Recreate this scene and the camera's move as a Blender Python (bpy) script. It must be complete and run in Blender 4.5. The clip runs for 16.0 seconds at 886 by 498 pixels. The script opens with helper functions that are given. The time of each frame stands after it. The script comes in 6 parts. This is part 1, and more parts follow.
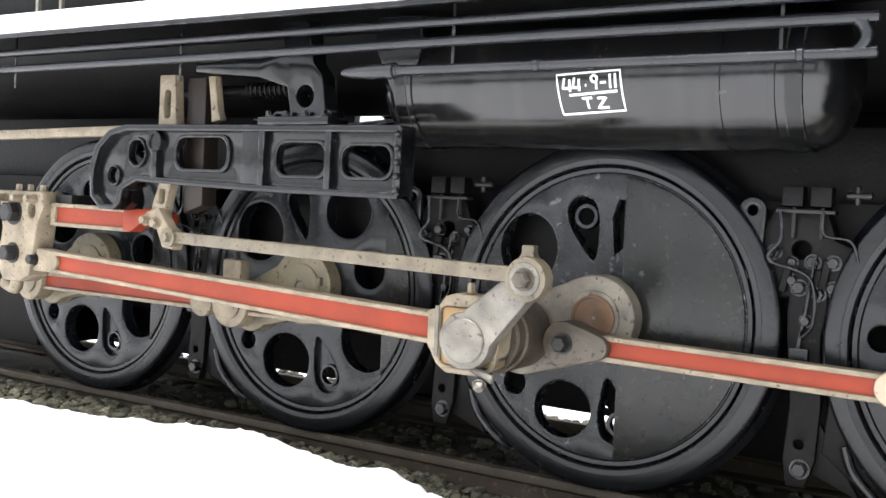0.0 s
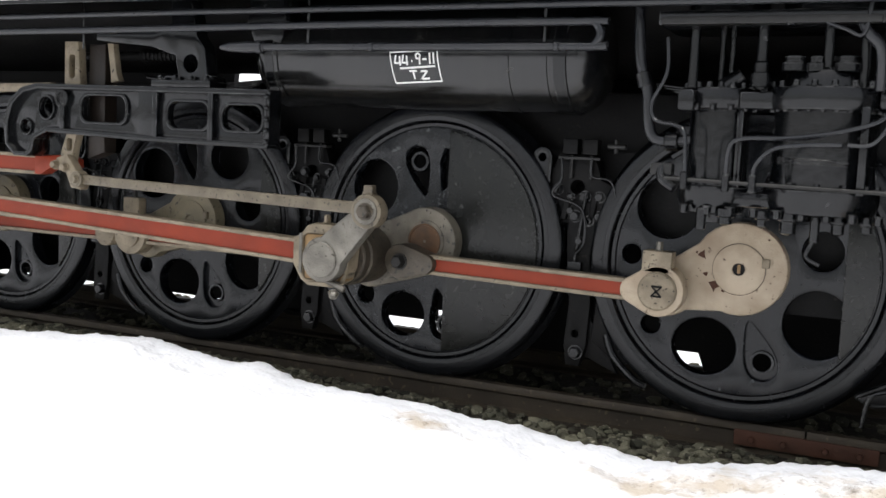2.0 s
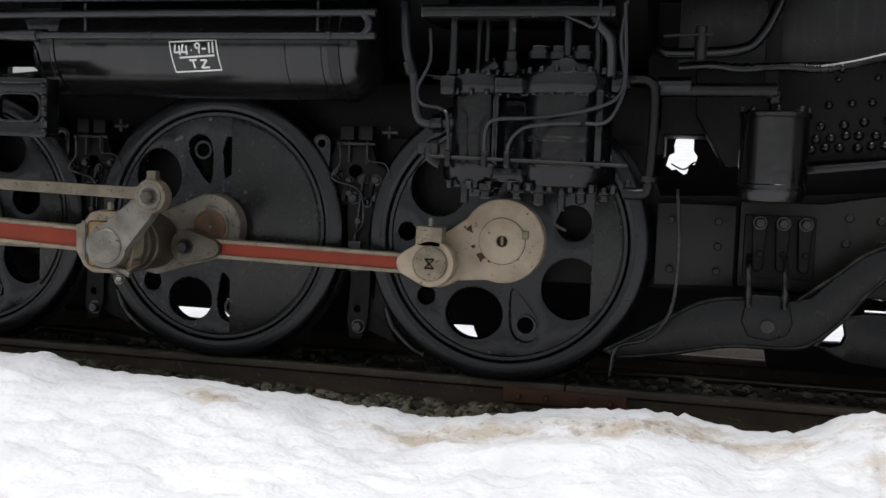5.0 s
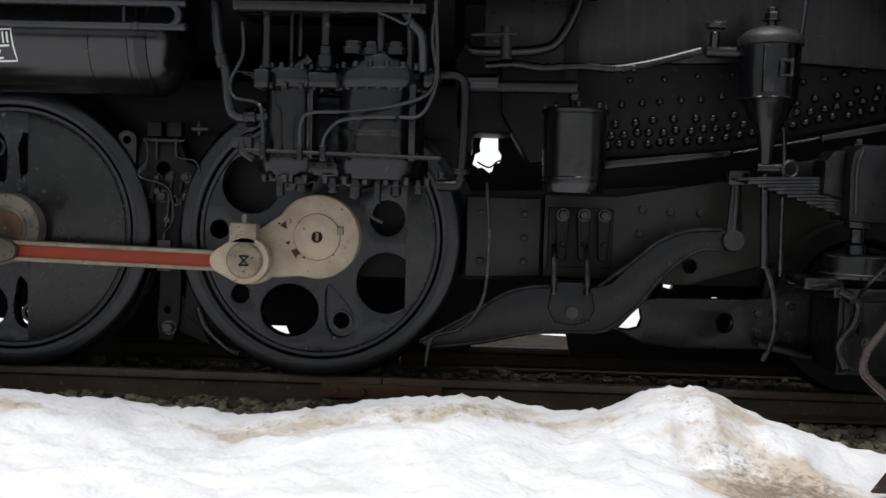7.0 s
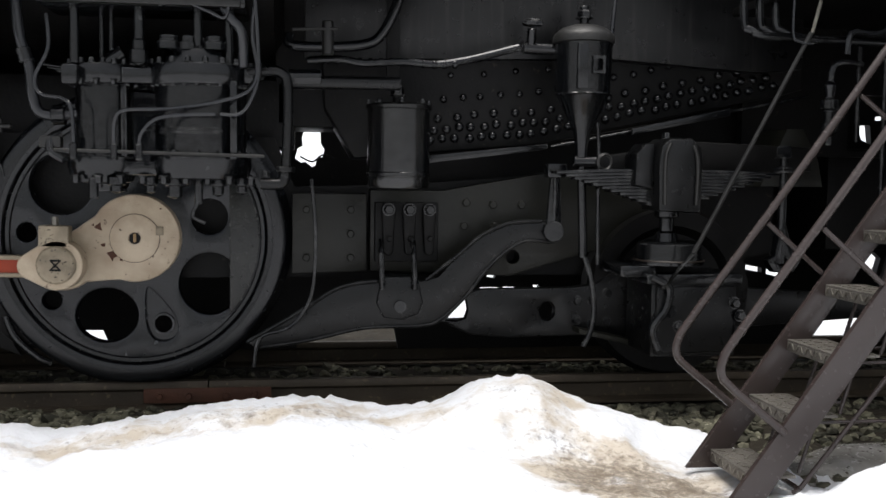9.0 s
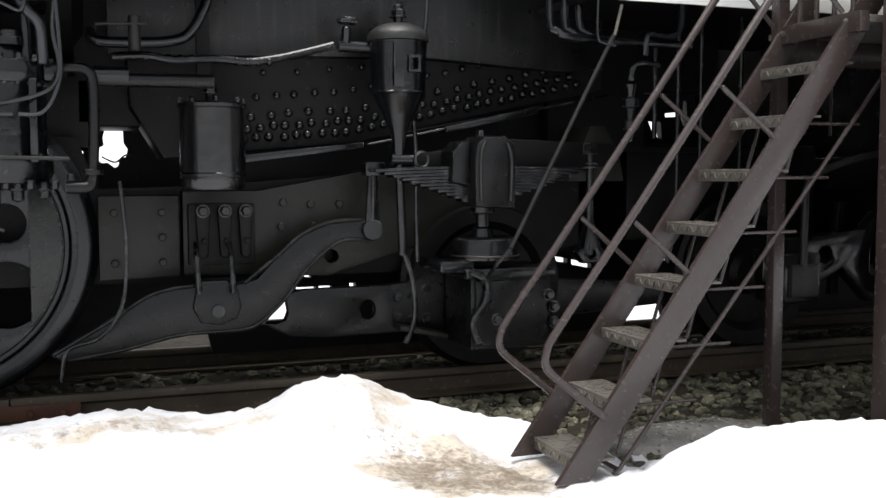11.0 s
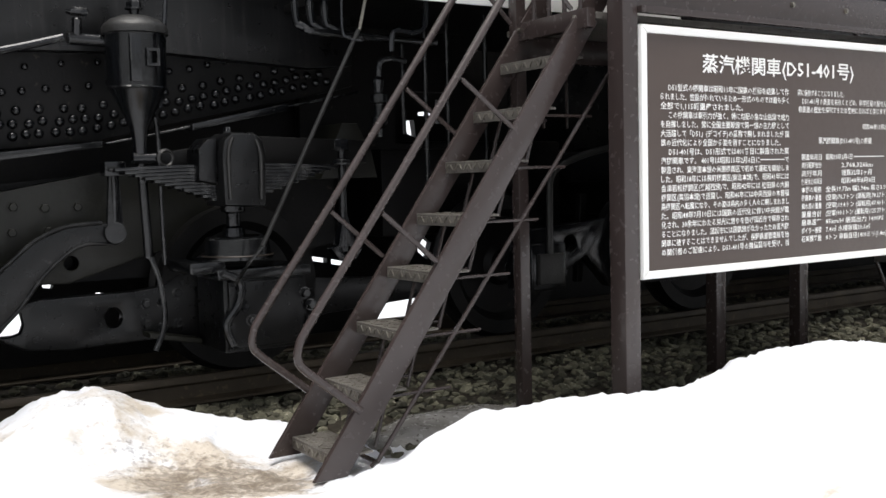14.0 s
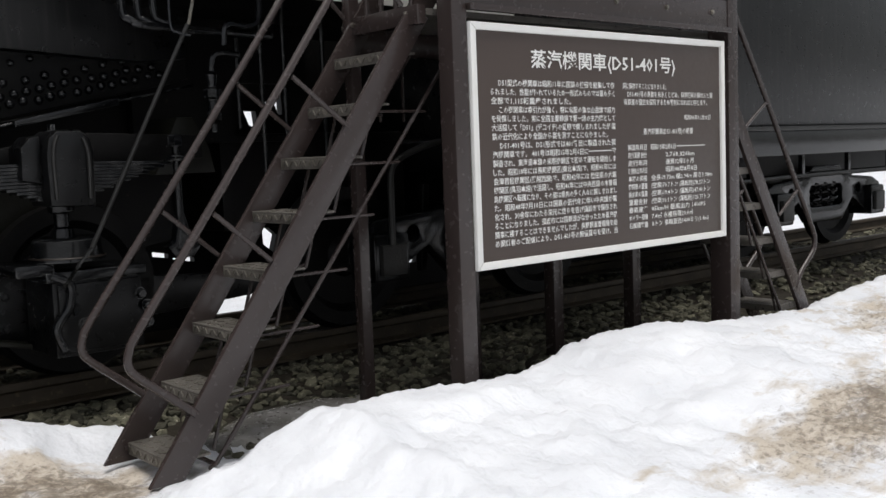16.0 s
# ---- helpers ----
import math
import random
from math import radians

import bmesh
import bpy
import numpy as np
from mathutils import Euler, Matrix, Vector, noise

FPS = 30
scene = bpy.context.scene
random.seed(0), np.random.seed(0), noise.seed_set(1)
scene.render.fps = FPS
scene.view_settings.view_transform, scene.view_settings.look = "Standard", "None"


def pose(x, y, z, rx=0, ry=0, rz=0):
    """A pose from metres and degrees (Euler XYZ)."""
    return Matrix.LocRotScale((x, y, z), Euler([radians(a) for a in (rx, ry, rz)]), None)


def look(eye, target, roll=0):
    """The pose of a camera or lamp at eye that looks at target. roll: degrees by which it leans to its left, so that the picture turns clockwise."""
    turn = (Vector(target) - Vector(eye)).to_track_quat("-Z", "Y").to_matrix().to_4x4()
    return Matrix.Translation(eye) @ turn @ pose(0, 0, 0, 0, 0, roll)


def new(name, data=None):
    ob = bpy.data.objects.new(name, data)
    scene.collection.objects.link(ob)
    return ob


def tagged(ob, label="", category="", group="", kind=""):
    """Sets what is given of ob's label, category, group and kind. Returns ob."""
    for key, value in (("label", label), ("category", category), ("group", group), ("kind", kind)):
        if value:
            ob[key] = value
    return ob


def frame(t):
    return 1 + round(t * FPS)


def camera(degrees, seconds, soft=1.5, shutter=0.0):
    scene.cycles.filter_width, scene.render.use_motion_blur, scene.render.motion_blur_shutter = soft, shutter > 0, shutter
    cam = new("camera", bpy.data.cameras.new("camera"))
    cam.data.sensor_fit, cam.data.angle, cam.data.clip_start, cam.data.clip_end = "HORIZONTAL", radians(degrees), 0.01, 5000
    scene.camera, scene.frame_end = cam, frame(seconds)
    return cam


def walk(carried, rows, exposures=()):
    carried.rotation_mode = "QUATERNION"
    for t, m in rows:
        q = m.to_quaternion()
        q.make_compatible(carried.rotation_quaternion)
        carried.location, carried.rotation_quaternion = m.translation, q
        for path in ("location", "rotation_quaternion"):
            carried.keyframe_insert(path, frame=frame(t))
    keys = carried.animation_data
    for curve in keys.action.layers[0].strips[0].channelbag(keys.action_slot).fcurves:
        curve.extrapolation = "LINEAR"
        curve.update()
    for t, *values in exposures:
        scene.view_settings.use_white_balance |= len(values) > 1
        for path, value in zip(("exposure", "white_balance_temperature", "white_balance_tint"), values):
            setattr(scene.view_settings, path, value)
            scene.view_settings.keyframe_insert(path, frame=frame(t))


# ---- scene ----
cam = camera(48.0, 16.0)
PATH = [
    (0, look((1.545, -3.791, 1.095), (0.497, -2.090, 1.021), 2.8)),
    (0.3, look((1.659, -3.908, 1.121), (0.631, -2.196, 1.023), 2.5)),
    (0.5, look((1.649, -4.034, 1.135), (0.680, -2.288, 1.012), 2.9)),
    (1, look((1.79, -4.305, 1.163), (0.897, -2.523, 1.002), 2.8)),
    (1.5, look((2.04, -4.475, 1.165), (1.163, -2.687, 0.984), 2.7)),
    (2, look((2.247, -4.636, 1.164), (1.395, -2.837, 0.969), 2.7)),
    (2.5, look((2.338, -4.712, 1.157), (1.512, -2.902, 0.957), 2.5)),
    (3, look((2.407, -4.75, 1.164), (1.613, -2.926, 0.956), 2.3)),
    (3.5, look((2.44, -4.791, 1.156), (1.703, -2.943, 0.949), 2.1)),
    (4, look((2.454, -4.816, 1.138), (1.796, -2.938, 0.937), 2.0)),
    (6.5, look((2.355, -5.0, 0.937), (2.191, -3.01, 0.824), 1.7)),
    (7, look((2.354, -4.969, 0.952), (2.282, -2.973, 0.833), 1.6)),
    (7.5, look((2.361, -4.961, 0.942), (2.376, -2.964, 0.826), 1.4)),
    (8, look((2.361, -4.963, 0.951), (2.464, -2.97, 0.83), 1.1)),
    (8.5, look((2.334, -4.955, 0.975), (2.533, -2.969, 0.844), 0.9)),
    (9, look((2.32, -4.952, 1.001), (2.608, -2.978, 0.86), 0.7)),
    (11.5, look((2.206, -4.9, 1.021), (2.967, -3.056, 0.87), -0.3)),
    (12, look((2.243, -4.917, 1.019), (3.067, -3.101, 0.867), -0.5)),
    (12.5, look((2.29, -4.935, 1.002), (3.172, -3.146, 0.855), -0.8)),
    (13, look((2.313, -4.942, 0.977), (3.26, -3.186, 0.839), -1.0)),
    (13.5, look((2.295, -4.907, 0.96), (3.324, -3.198, 0.824), -1.0)),
    (14, look((2.318, -4.909, 0.959), (3.405, -3.235, 0.82), -1.4)),
    (14.5, look((2.317, -4.92, 0.984), (3.466, -3.29, 0.829), -1.6)),
    (15, look((2.353, -4.96, 1.011), (3.547, -3.365, 0.841), -1.8)),
    (15.5, look((2.377, -4.977, 1.021), (3.624, -3.423, 0.841), -2.0)),
    (16, look((2.391, -5.002, 1.024), (3.694, -3.497, 0.837), -2.2)),
]
walk(cam, PATH, [(0, 1.85), (0.8, 1.75), (1.5, 1.05), (2.0, 0.66), (3.0, 0.28), (3.8, -0.03), (5, -0.05), (7, 0.0), (9, 0.35), (11.5, 0.75), (12.5, 0.78), (14, 0.5), (15, 0.32), (15.5, 0.08), (16, -0.15)])

# ---- world and light ----
world = bpy.data.worlds.new("world")
scene.world = world
world.use_nodes = True
wn = world.node_tree
sky = wn.nodes.new("ShaderNodeTexSky")
sky.sky_type = "NISHITA"
sky.sun_disc = False
sky.sun_elevation, sky.sun_rotation = radians(72), radians(200)
sky.dust_density, sky.ozone_density = 3.0, 1.0
haze = wn.nodes.new("ShaderNodeHueSaturation")
haze.inputs["Saturation"].default_value = 0.25
wn.links.new(sky.outputs[0], haze.inputs["Color"])
wn.links.new(haze.outputs[0], wn.nodes["Background"].inputs[0])
wn.nodes["Background"].inputs[1].default_value = 0.13
sun_data = bpy.data.lights.new("sun", "SUN")
sun_data.energy, sun_data.angle, sun_data.color = 2.7, radians(40), (1.0, 0.97, 0.93)
sun = new("sun", sun_data)
sun.matrix_world = look((0, 0, 20), (2, 2.5, 2))


# ---- materials ----
def material(name, base, worn, rough=0.5, metal=0.0, scale=3.0, spread=0.5, grain=60.0, bump=0.15, spots=None, spot_at=0.62, vary=0.0, island=False, spec=0.5, cast=0.0, chips=None, streaks=None):
    """Paint or stone: a base colour, a worn one in patches, fine grain in gloss and relief, and spots of a third colour."""
    m = bpy.data.materials.new(name)
    m.use_nodes = True
    nt = m.node_tree
    bsdf = nt.nodes["Principled BSDF"]
    co = nt.nodes.new("ShaderNodeTexCoord")

    def noise_tex(size, detail=5.0):
        n = nt.nodes.new("ShaderNodeTexNoise")
        n.inputs["Scale"].default_value = size
        n.inputs["Detail"].default_value = detail
        nt.links.new(co.outputs["Object"], n.inputs["Vector"])
        return n.outputs[0]

    def ramp(src, lo, hi):
        r = nt.nodes.new("ShaderNodeMapRange")
        r.inputs["From Min"].default_value, r.inputs["From Max"].default_value = lo, hi
        nt.links.new(src, r.inputs["Value"])
        return r.outputs[0]

    def mix(f, a, b):
        n = nt.nodes.new("ShaderNodeMix")
        n.data_type = "RGBA"
        nt.links.new(f, n.inputs["Factor"])
        for s, v in ((n.inputs["A"], a), (n.inputs["B"], b)):
            if isinstance(v, tuple):
                s.default_value = (*v, 1)
            else:
                nt.links.new(v, s)
        return n.outputs["Result"]

    big, fine = noise_tex(scale), noise_tex(grain, 3.0)
    col = mix(ramp(big, 0.5 - spread / 3, 0.5 + spread / 2), base, worn)
    if spots:
        col = mix(ramp(noise_tex(scale * 5.7, 8.0), spot_at, spot_at + 0.07), col, spots)
    if streaks:
        mp = nt.nodes.new("ShaderNodeMapping")
        mp.inputs["Scale"].default_value = (26, 2.2, 2.2)
        nt.links.new(co.outputs["Object"], mp.inputs["Vector"])
        st = noise_tex(1.0, 6.0)
        nt.links.new(mp.outputs[0], st.node.inputs["Vector"])
        col = mix(ramp(st, 0.52, 0.72), col, streaks)
    if chips:
        # paint knocked off along the edges
        bev = nt.nodes.new("ShaderNodeBevel")
        bev.samples = 3
        bev.inputs["Radius"].default_value = 0.011
        geo = nt.nodes.new("ShaderNodeNewGeometry")
        dot = nt.nodes.new("ShaderNodeVectorMath")
        dot.operation = "DOT_PRODUCT"
        nt.links.new(bev.outputs[0], dot.inputs[0])
        nt.links.new(geo.outputs["Normal"], dot.inputs[1])
        both = nt.nodes.new("ShaderNodeMath")
        both.operation = "MULTIPLY"
        nt.links.new(ramp(dot.outputs["Value"], 0.985, 0.86), both.inputs[0])
        nt.links.new(ramp(noise_tex(16.0, 8.0), 0.46, 0.66), both.inputs[1])
        col = mix(both.outputs[0], col, chips)
    if vary:
        rnd = nt.nodes.new("ShaderNodeNewGeometry").outputs["Random Per Island"] if island else nt.nodes.new("ShaderNodeObjectInfo").outputs["Random"]
        hsv = nt.nodes.new("ShaderNodeHueSaturation")
        nt.links.new(ramp(rnd, 0, 1), hsv.inputs["Value"])
        hsv.inputs["Value"].default_value = 1
        mr = hsv.inputs["Value"].links[0].from_node
        mr.inputs["To Min"].default_value, mr.inputs["To Max"].default_value = 1 - vary, 1 + vary
        nt.links.new(col, hsv.inputs["Color"])
        col = hsv.outputs[0]
    nt.links.new(col, bsdf.inputs["Base Color"])
    rr = ramp(fine, 0.2, 0.8)
    rr.node.inputs["To Min"].default_value, rr.node.inputs["To Max"].default_value = max(0.05, rough - 0.06), min(1, rough + 0.06)
    nt.links.new(rr, bsdf.inputs["Roughness"])
    bsdf.inputs["Metallic"].default_value = metal
    bsdf.inputs["Specular IOR Level"].default_value = spec
    if bump:
        b = nt.nodes.new("ShaderNodeBump")
        b.inputs["Strength"].default_value, b.inputs["Distance"].default_value = bump, 0.01
        nt.links.new(fine, b.inputs["Height"])
        if cast:
            c = nt.nodes.new("ShaderNodeBump")
            c.inputs["Strength"].default_value, c.inputs["Distance"].default_value = cast, 0.02
            nt.links.new(noise_tex(grain / 4, 2.0), c.inputs["Height"])
            nt.links.new(c.outputs[0], b.inputs["Normal"])
        nt.links.new(b.outputs[0], bsdf.inputs["Normal"])
    return m


BLACK = material("black_paint", (0.0017, 0.0021, 0.0028), (0.0062, 0.0065, 0.0070), 0.19, scale=5, spread=0.5, grain=30, bump=0.05, spots=(0.04, 0.0405, 0.041), spot_at=0.69, spec=0.42, cast=0.045, chips=(0.10, 0.10, 0.098))
DULL = material("dull_black_paint", (0.0014, 0.0016, 0.0020), (0.0048, 0.0048, 0.0048), 0.30, scale=4, spread=0.5, grain=30, bump=0.06, spots=(0.03, 0.029, 0.027), spot_at=0.69, spec=0.30, cast=0.05, chips=(0.06, 0.06, 0.058))
GREASE = material("greasy_steel", (0.095, 0.077, 0.055), (0.028, 0.024, 0.019), 0.38, 0.2, scale=9, spread=0.6, grain=60, bump=0.2, spots=(0.02, 0.018, 0.015), spot_at=0.6, chips=(0.18, 0.15, 0.11))
GLOSS = material("tank_paint", (0.0022, 0.0027, 0.0036), (0.006, 0.0058, 0.0056), 0.20, scale=2.5, grain=22, bump=0.04, spots=(0.03, 0.028, 0.025), spot_at=0.67, spec=0.62, cast=0.03, streaks=(0.016, 0.0155, 0.014))
WHEEL = material("wheel_paint", (0.0028, 0.0036, 0.0050), (0.0085, 0.0097, 0.0120), 0.24, scale=3.5, spread=0.55, grain=30, bump=0.025, spots=(0.07, 0.073, 0.076), spot_at=0.695, spec=0.38, cast=0.02, chips=(0.13, 0.135, 0.14))
WORNWHEEL = material("flecked_wheel_paint", (0.0028, 0.0036, 0.0050), (0.011, 0.0125, 0.0145), 0.26, scale=4.0, spread=0.5, grain=30, bump=0.03, spots=(0.10, 0.105, 0.105), spot_at=0.64, spec=0.38, cast=0.03, chips=(0.16, 0.165, 0.17))
WEIGHT = material("counterweight_paint", (0.0040, 0.0045, 0.0043), (0.0185, 0.0185, 0.0155), 0.25, scale=5, spread=0.55, grain=30, bump=0.03, spots=(0.065, 0.065, 0.06), spot_at=0.675, spec=0.38, cast=0.04, chips=(0.09, 0.09, 0.085))
# sooty metal; the same dark stands for shade on the backing sheets
SOOT_SHADE = material("soot_and_shade", (0.0018, 0.0018, 0.002), (0.0058, 0.0053, 0.0048), 0.5, scale=5, grain=50, bump=0.15, spots=(0.024, 0.02, 0.016), spot_at=0.67, spec=0.18, cast=0.08)
OLIVE = material("frame_paint", (0.0058, 0.0060, 0.0044), (0.0125, 0.0122, 0.0088), 0.42, scale=3, grain=40, bump=0.15, spec=0.3, cast=0.1)
STEEL = material("weathered_cream_steel", (0.30, 0.248, 0.172), (0.11, 0.086, 0.055), 0.5, 0.1, scale=11, spread=0.6, grain=80, bump=0.3, spots=(0.045, 0.034, 0.022), spot_at=0.62, chips=(0.06, 0.045, 0.03))
HUBWHITE = material("hub_paint", (0.49, 0.405, 0.295), (0.27, 0.20, 0.13), 0.5, scale=7, spread=0.6, grain=60, bump=0.25, spots=(0.07, 0.042, 0.026), spot_at=0.66, chips=(0.07, 0.045, 0.03))
ROUGHHUB = material("flaked_hub_paint", (0.25, 0.22, 0.17), (0.07, 0.061, 0.046), 0.55, scale=8, spread=0.55, grain=60, bump=0.35, spots=(0.03, 0.028, 0.024), spot_at=0.62, chips=(0.05, 0.045, 0.035))
OILED = material("oiled_steel", (0.165, 0.138, 0.096), (0.07, 0.057, 0.039), 0.42, 0.15, scale=10, spread=0.6, grain=70, bump=0.25, spots=(0.03, 0.024, 0.017), spot_at=0.6, chips=(0.26, 0.225, 0.16))
TANHUB = material("tan_hub_paint", (0.25, 0.21, 0.135), (0.12, 0.097, 0.062), 0.5, scale=7, spread=0.6, grain=60, bump=0.25, spots=(0.035, 0.028, 0.02), spot_at=0.62, chips=(0.05, 0.04, 0.028))
TYRE = material("tyre_paint", (0.0032, 0.0037, 0.0047), (0.0075, 0.0082, 0.0096), 0.24, scale=4, spread=0.6, grain=24, bump=0.012, spots=(0.05, 0.052, 0.055), spot_at=0.71, spec=0.40)
BARE = material("bare_steel", (0.225, 0.21, 0.178), (0.07, 0.063, 0.052), 0.33, 0.35, scale=9, spread=0.6, grain=90, bump=0.3, spots=(0.05, 0.04, 0.03), spot_at=0.63, chips=(0.045, 0.037, 0.03))
CLAD = material("cladding_paint", (0.0018, 0.002, 0.0024), (0.0045, 0.0045, 0.0046), 0.3, scale=2, grain=20, bump=0.05, spec=0.28, cast=0.04, streaks=(0.0135, 0.013, 0.0125))
DARKSTEEL = material("grey_steel", (0.022, 0.0215, 0.0205), (0.011, 0.0107, 0.010), 0.45, 0.3, scale=10, grain=60, bump=0.2)
PIPE = material("pipe_paint", (0.012, 0.0132, 0.0158), (0.024, 0.0243, 0.026), 0.22, 0.1, scale=6, grain=60, bump=0.03)
RED = material("red_paint", (0.27, 0.036, 0.012), (0.17, 0.024, 0.010), 0.5, scale=5, spread=0.7, grain=60, bump=0.1, spots=(0.28, 0.10, 0.055), spot_at=0.68, spec=0.3)
BRASS = material("dull_brass", (0.30, 0.19, 0.085), (0.19, 0.12, 0.06), 0.4, 0.3, scale=10, grain=50, bump=0.1)
RUSTDISC = material("rust_brown", (0.20, 0.095, 0.035), (0.05, 0.035, 0.025), 0.55, scale=7, spread=0.5, grain=60, bump=0.15)
DARKBROWN = material("dark_brown_steel", (0.022, 0.0145, 0.010), (0.012, 0.009, 0.007), 0.5, 0.2, scale=12, grain=60, bump=0.15)
RAIL = material("rail_steel", (0.055, 0.043, 0.029), (0.026, 0.020, 0.014), 0.6, 0.1, scale=5, grain=60, bump=0.25, spots=(0.085, 0.065, 0.042), spec=0.3)
RAILRED = material("rusty_red", (0.075, 0.03, 0.017), (0.045, 0.02, 0.012), 0.7, scale=8, grain=60, bump=0.3, spec=0.3)
BROWN = material("brown_paint", (0.033, 0.0243, 0.0225), (0.041, 0.031, 0.029), 0.25, scale=2.5, grain=30, bump=0.012, spots=(0.07, 0.056, 0.048), spot_at=0.77, spec=0.5)
PANEL = material("sign_panel", (0.054, 0.0385, 0.032), (0.062, 0.0455, 0.038), 0.4, scale=1.2, grain=40, bump=0.02)
WHITE = material("white_paint", (0.8, 0.8, 0.78), (0.72, 0.71, 0.67), 0.4, scale=4, grain=40, bump=0.03)
TREAD = material("worn_tread_plate", (0.15, 0.138, 0.122), (0.07, 0.063, 0.054), 0.48, 0.3, scale=9, spread=0.7, grain=130, bump=0.4, spots=(0.025, 0.022, 0.019), spot_at=0.6, chips=(0.22, 0.205, 0.185))
STONE = material("ballast_stone", (0.095, 0.09, 0.063), (0.038, 0.038, 0.025), 0.85, scale=9, grain=80, bump=0.4, spots=(0.20, 0.185, 0.145), spot_at=0.62, vary=0.7, island=True, spec=0.3)
# darker than the stones strewn over it
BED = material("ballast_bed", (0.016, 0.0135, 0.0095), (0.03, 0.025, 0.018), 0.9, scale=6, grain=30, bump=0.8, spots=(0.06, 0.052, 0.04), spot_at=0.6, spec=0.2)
MUD = material("wet_ice", (0.17, 0.16, 0.145), (0.36, 0.35, 0.335), 0.25, scale=7, grain=30, bump=0.3, spots=(0.07, 0.06, 0.048), spot_at=0.6)


def snow_material():
    """Old snow: granular, in soft lumps, with brown dirt strewn in mottles where feet and thaw have left it."""
    m = material("snow", (0.74, 0.755, 0.79), (0.60, 0.615, 0.65), 0.55, scale=3, grain=40, bump=0.45, cast=0.55)
    nt = m.node_tree
    bsdf = nt.nodes["Principled BSDF"]
    co = nt.nodes.new("ShaderNodeTexCoord")
    at = nt.nodes.new("ShaderNodeAttribute")
    at.attribute_name = "dirt"

    def mottle(size, stretch, slope, level, gain):
        """Grows with the dirt strewn there: clear below the level, covered above it."""
        mp = nt.nodes.new("ShaderNodeMapping")
        mp.inputs["Scale"].default_value = (size / stretch, size, size)
        nt.links.new(co.outputs["Object"], mp.inputs["Vector"])
        n = nt.nodes.new("ShaderNodeTexNoise")
        n.inputs["Scale"].default_value, n.inputs["Detail"].default_value = 1.0, 9.0
        n.inputs["Roughness"].default_value = 0.66
        nt.links.new(mp.outputs[0], n.inputs["Vector"])
        mul = nt.nodes.new("ShaderNodeMath")
        mul.operation = "MULTIPLY_ADD"
        nt.links.new(n.outputs[0], mul.inputs[0])
        mul.inputs[1].default_value, mul.inputs[2].default_value = slope, -0.5 * slope - level
        add = nt.nodes.new("ShaderNodeMath")
        nt.links.new(mul.outputs[0], add.inputs[0])
        nt.links.new(at.outputs["Fac"], add.inputs[1])
        g = nt.nodes.new("ShaderNodeMath")
        g.operation, g.use_clamp = "MULTIPLY", True
        nt.links.new(add.outputs[0], g.inputs[0])
        g.inputs[1].default_value = gain
        return g.outputs[0]

    def over(f, share, below, colour):
        k = nt.nodes.new("ShaderNodeMath")
        k.operation = "MULTIPLY"
        nt.links.new(f, k.inputs[0])
        k.inputs[1].default_value = share
        mx = nt.nodes.new("ShaderNodeMix")
        mx.data_type = "RGBA"
        nt.links.new(k.outputs[0], mx.inputs["Factor"])
        nt.links.new(below, mx.inputs["A"])
        mx.inputs["B"].default_value = (*colour, 1)
        return mx.outputs["Result"]

    col = bsdf.inputs["Base Color"].links[0].from_socket
    col = over(mottle(6.0, 1.8, 3.2, 0.72, 1.7), 0.8, col, (0.42, 0.35, 0.26))
    col = over(mottle(15.0, 1.2, 3.2, 1.12, 1.6), 0.68, col, (0.165, 0.125, 0.085))
    col = over(mottle(40.0, 1.2, 3.4, 1.2, 2.5), 0.5, col, (0.05, 0.035, 0.022))
    nt.links.new(col, bsdf.inputs["Base Color"])
    return m


SNOW = snow_material()


# ---- mesh helpers ----
def part(name, bm, mat, parent=None, label="", smooth=True):
    """Links a bmesh as one mesh object, under a thing or a part."""
    me = bpy.data.meshes.new(name)
    bmesh.ops.recalc_face_normals(bm, faces=bm.faces)
    if smooth:
        for f in bm.faces:
            f.smooth = True
        for e in bm.edges:
            if len(e.link_faces) == 2 and e.calc_face_angle(0) > 0.6:
                e.smooth = False
    bm.to_mesh(me)
    bm.free()
    me.materials.append(mat)
    ob = new(name, me)
    if parent:
        ob.parent = parent
    if label:
        tagged(ob, label)
    return ob


def thing(name, label, category, group="", kind="", at=(0, 0, 0)):
    ob = new(name)
    ob.empty_display_size = 0.1
    ob.location = at
    return tagged(ob, label, category, group, kind)


def settle(ob, dx=0.0, dy=0.0, dz=0.0, about=None, turn=0.0):
    """Moves a part with its pieces, after turning it in its upright plane about a point (x, z)."""
    m = Matrix.Translation((dx, dy, dz))
    if about:
        p = Vector((about[0], 0, about[1]))
        m = m @ Matrix.Translation(p) @ Matrix.Rotation(turn, 4, "Y") @ Matrix.Translation(-p)
    ob.matrix_local = m @ ob.matrix_local


def box(x0, x1, y0, y1, z0, z1, bevel=0.006, bm=None):
    bm = bm or bmesh.new()
    m = Matrix.LocRotScale(((x0 + x1) / 2, (y0 + y1) / 2, (z0 + z1) / 2), None, (x1 - x0, y1 - y0, z1 - z0))
    r = bmesh.ops.create_cube(bm, size=1, matrix=m)
    if bevel:
        es = list({e for v in r["verts"] for e in v.link_edges})
        bmesh.ops.bevel(bm, geom=es, offset=bevel, segments=2, affect="EDGES", profile=0.6)
    return bm


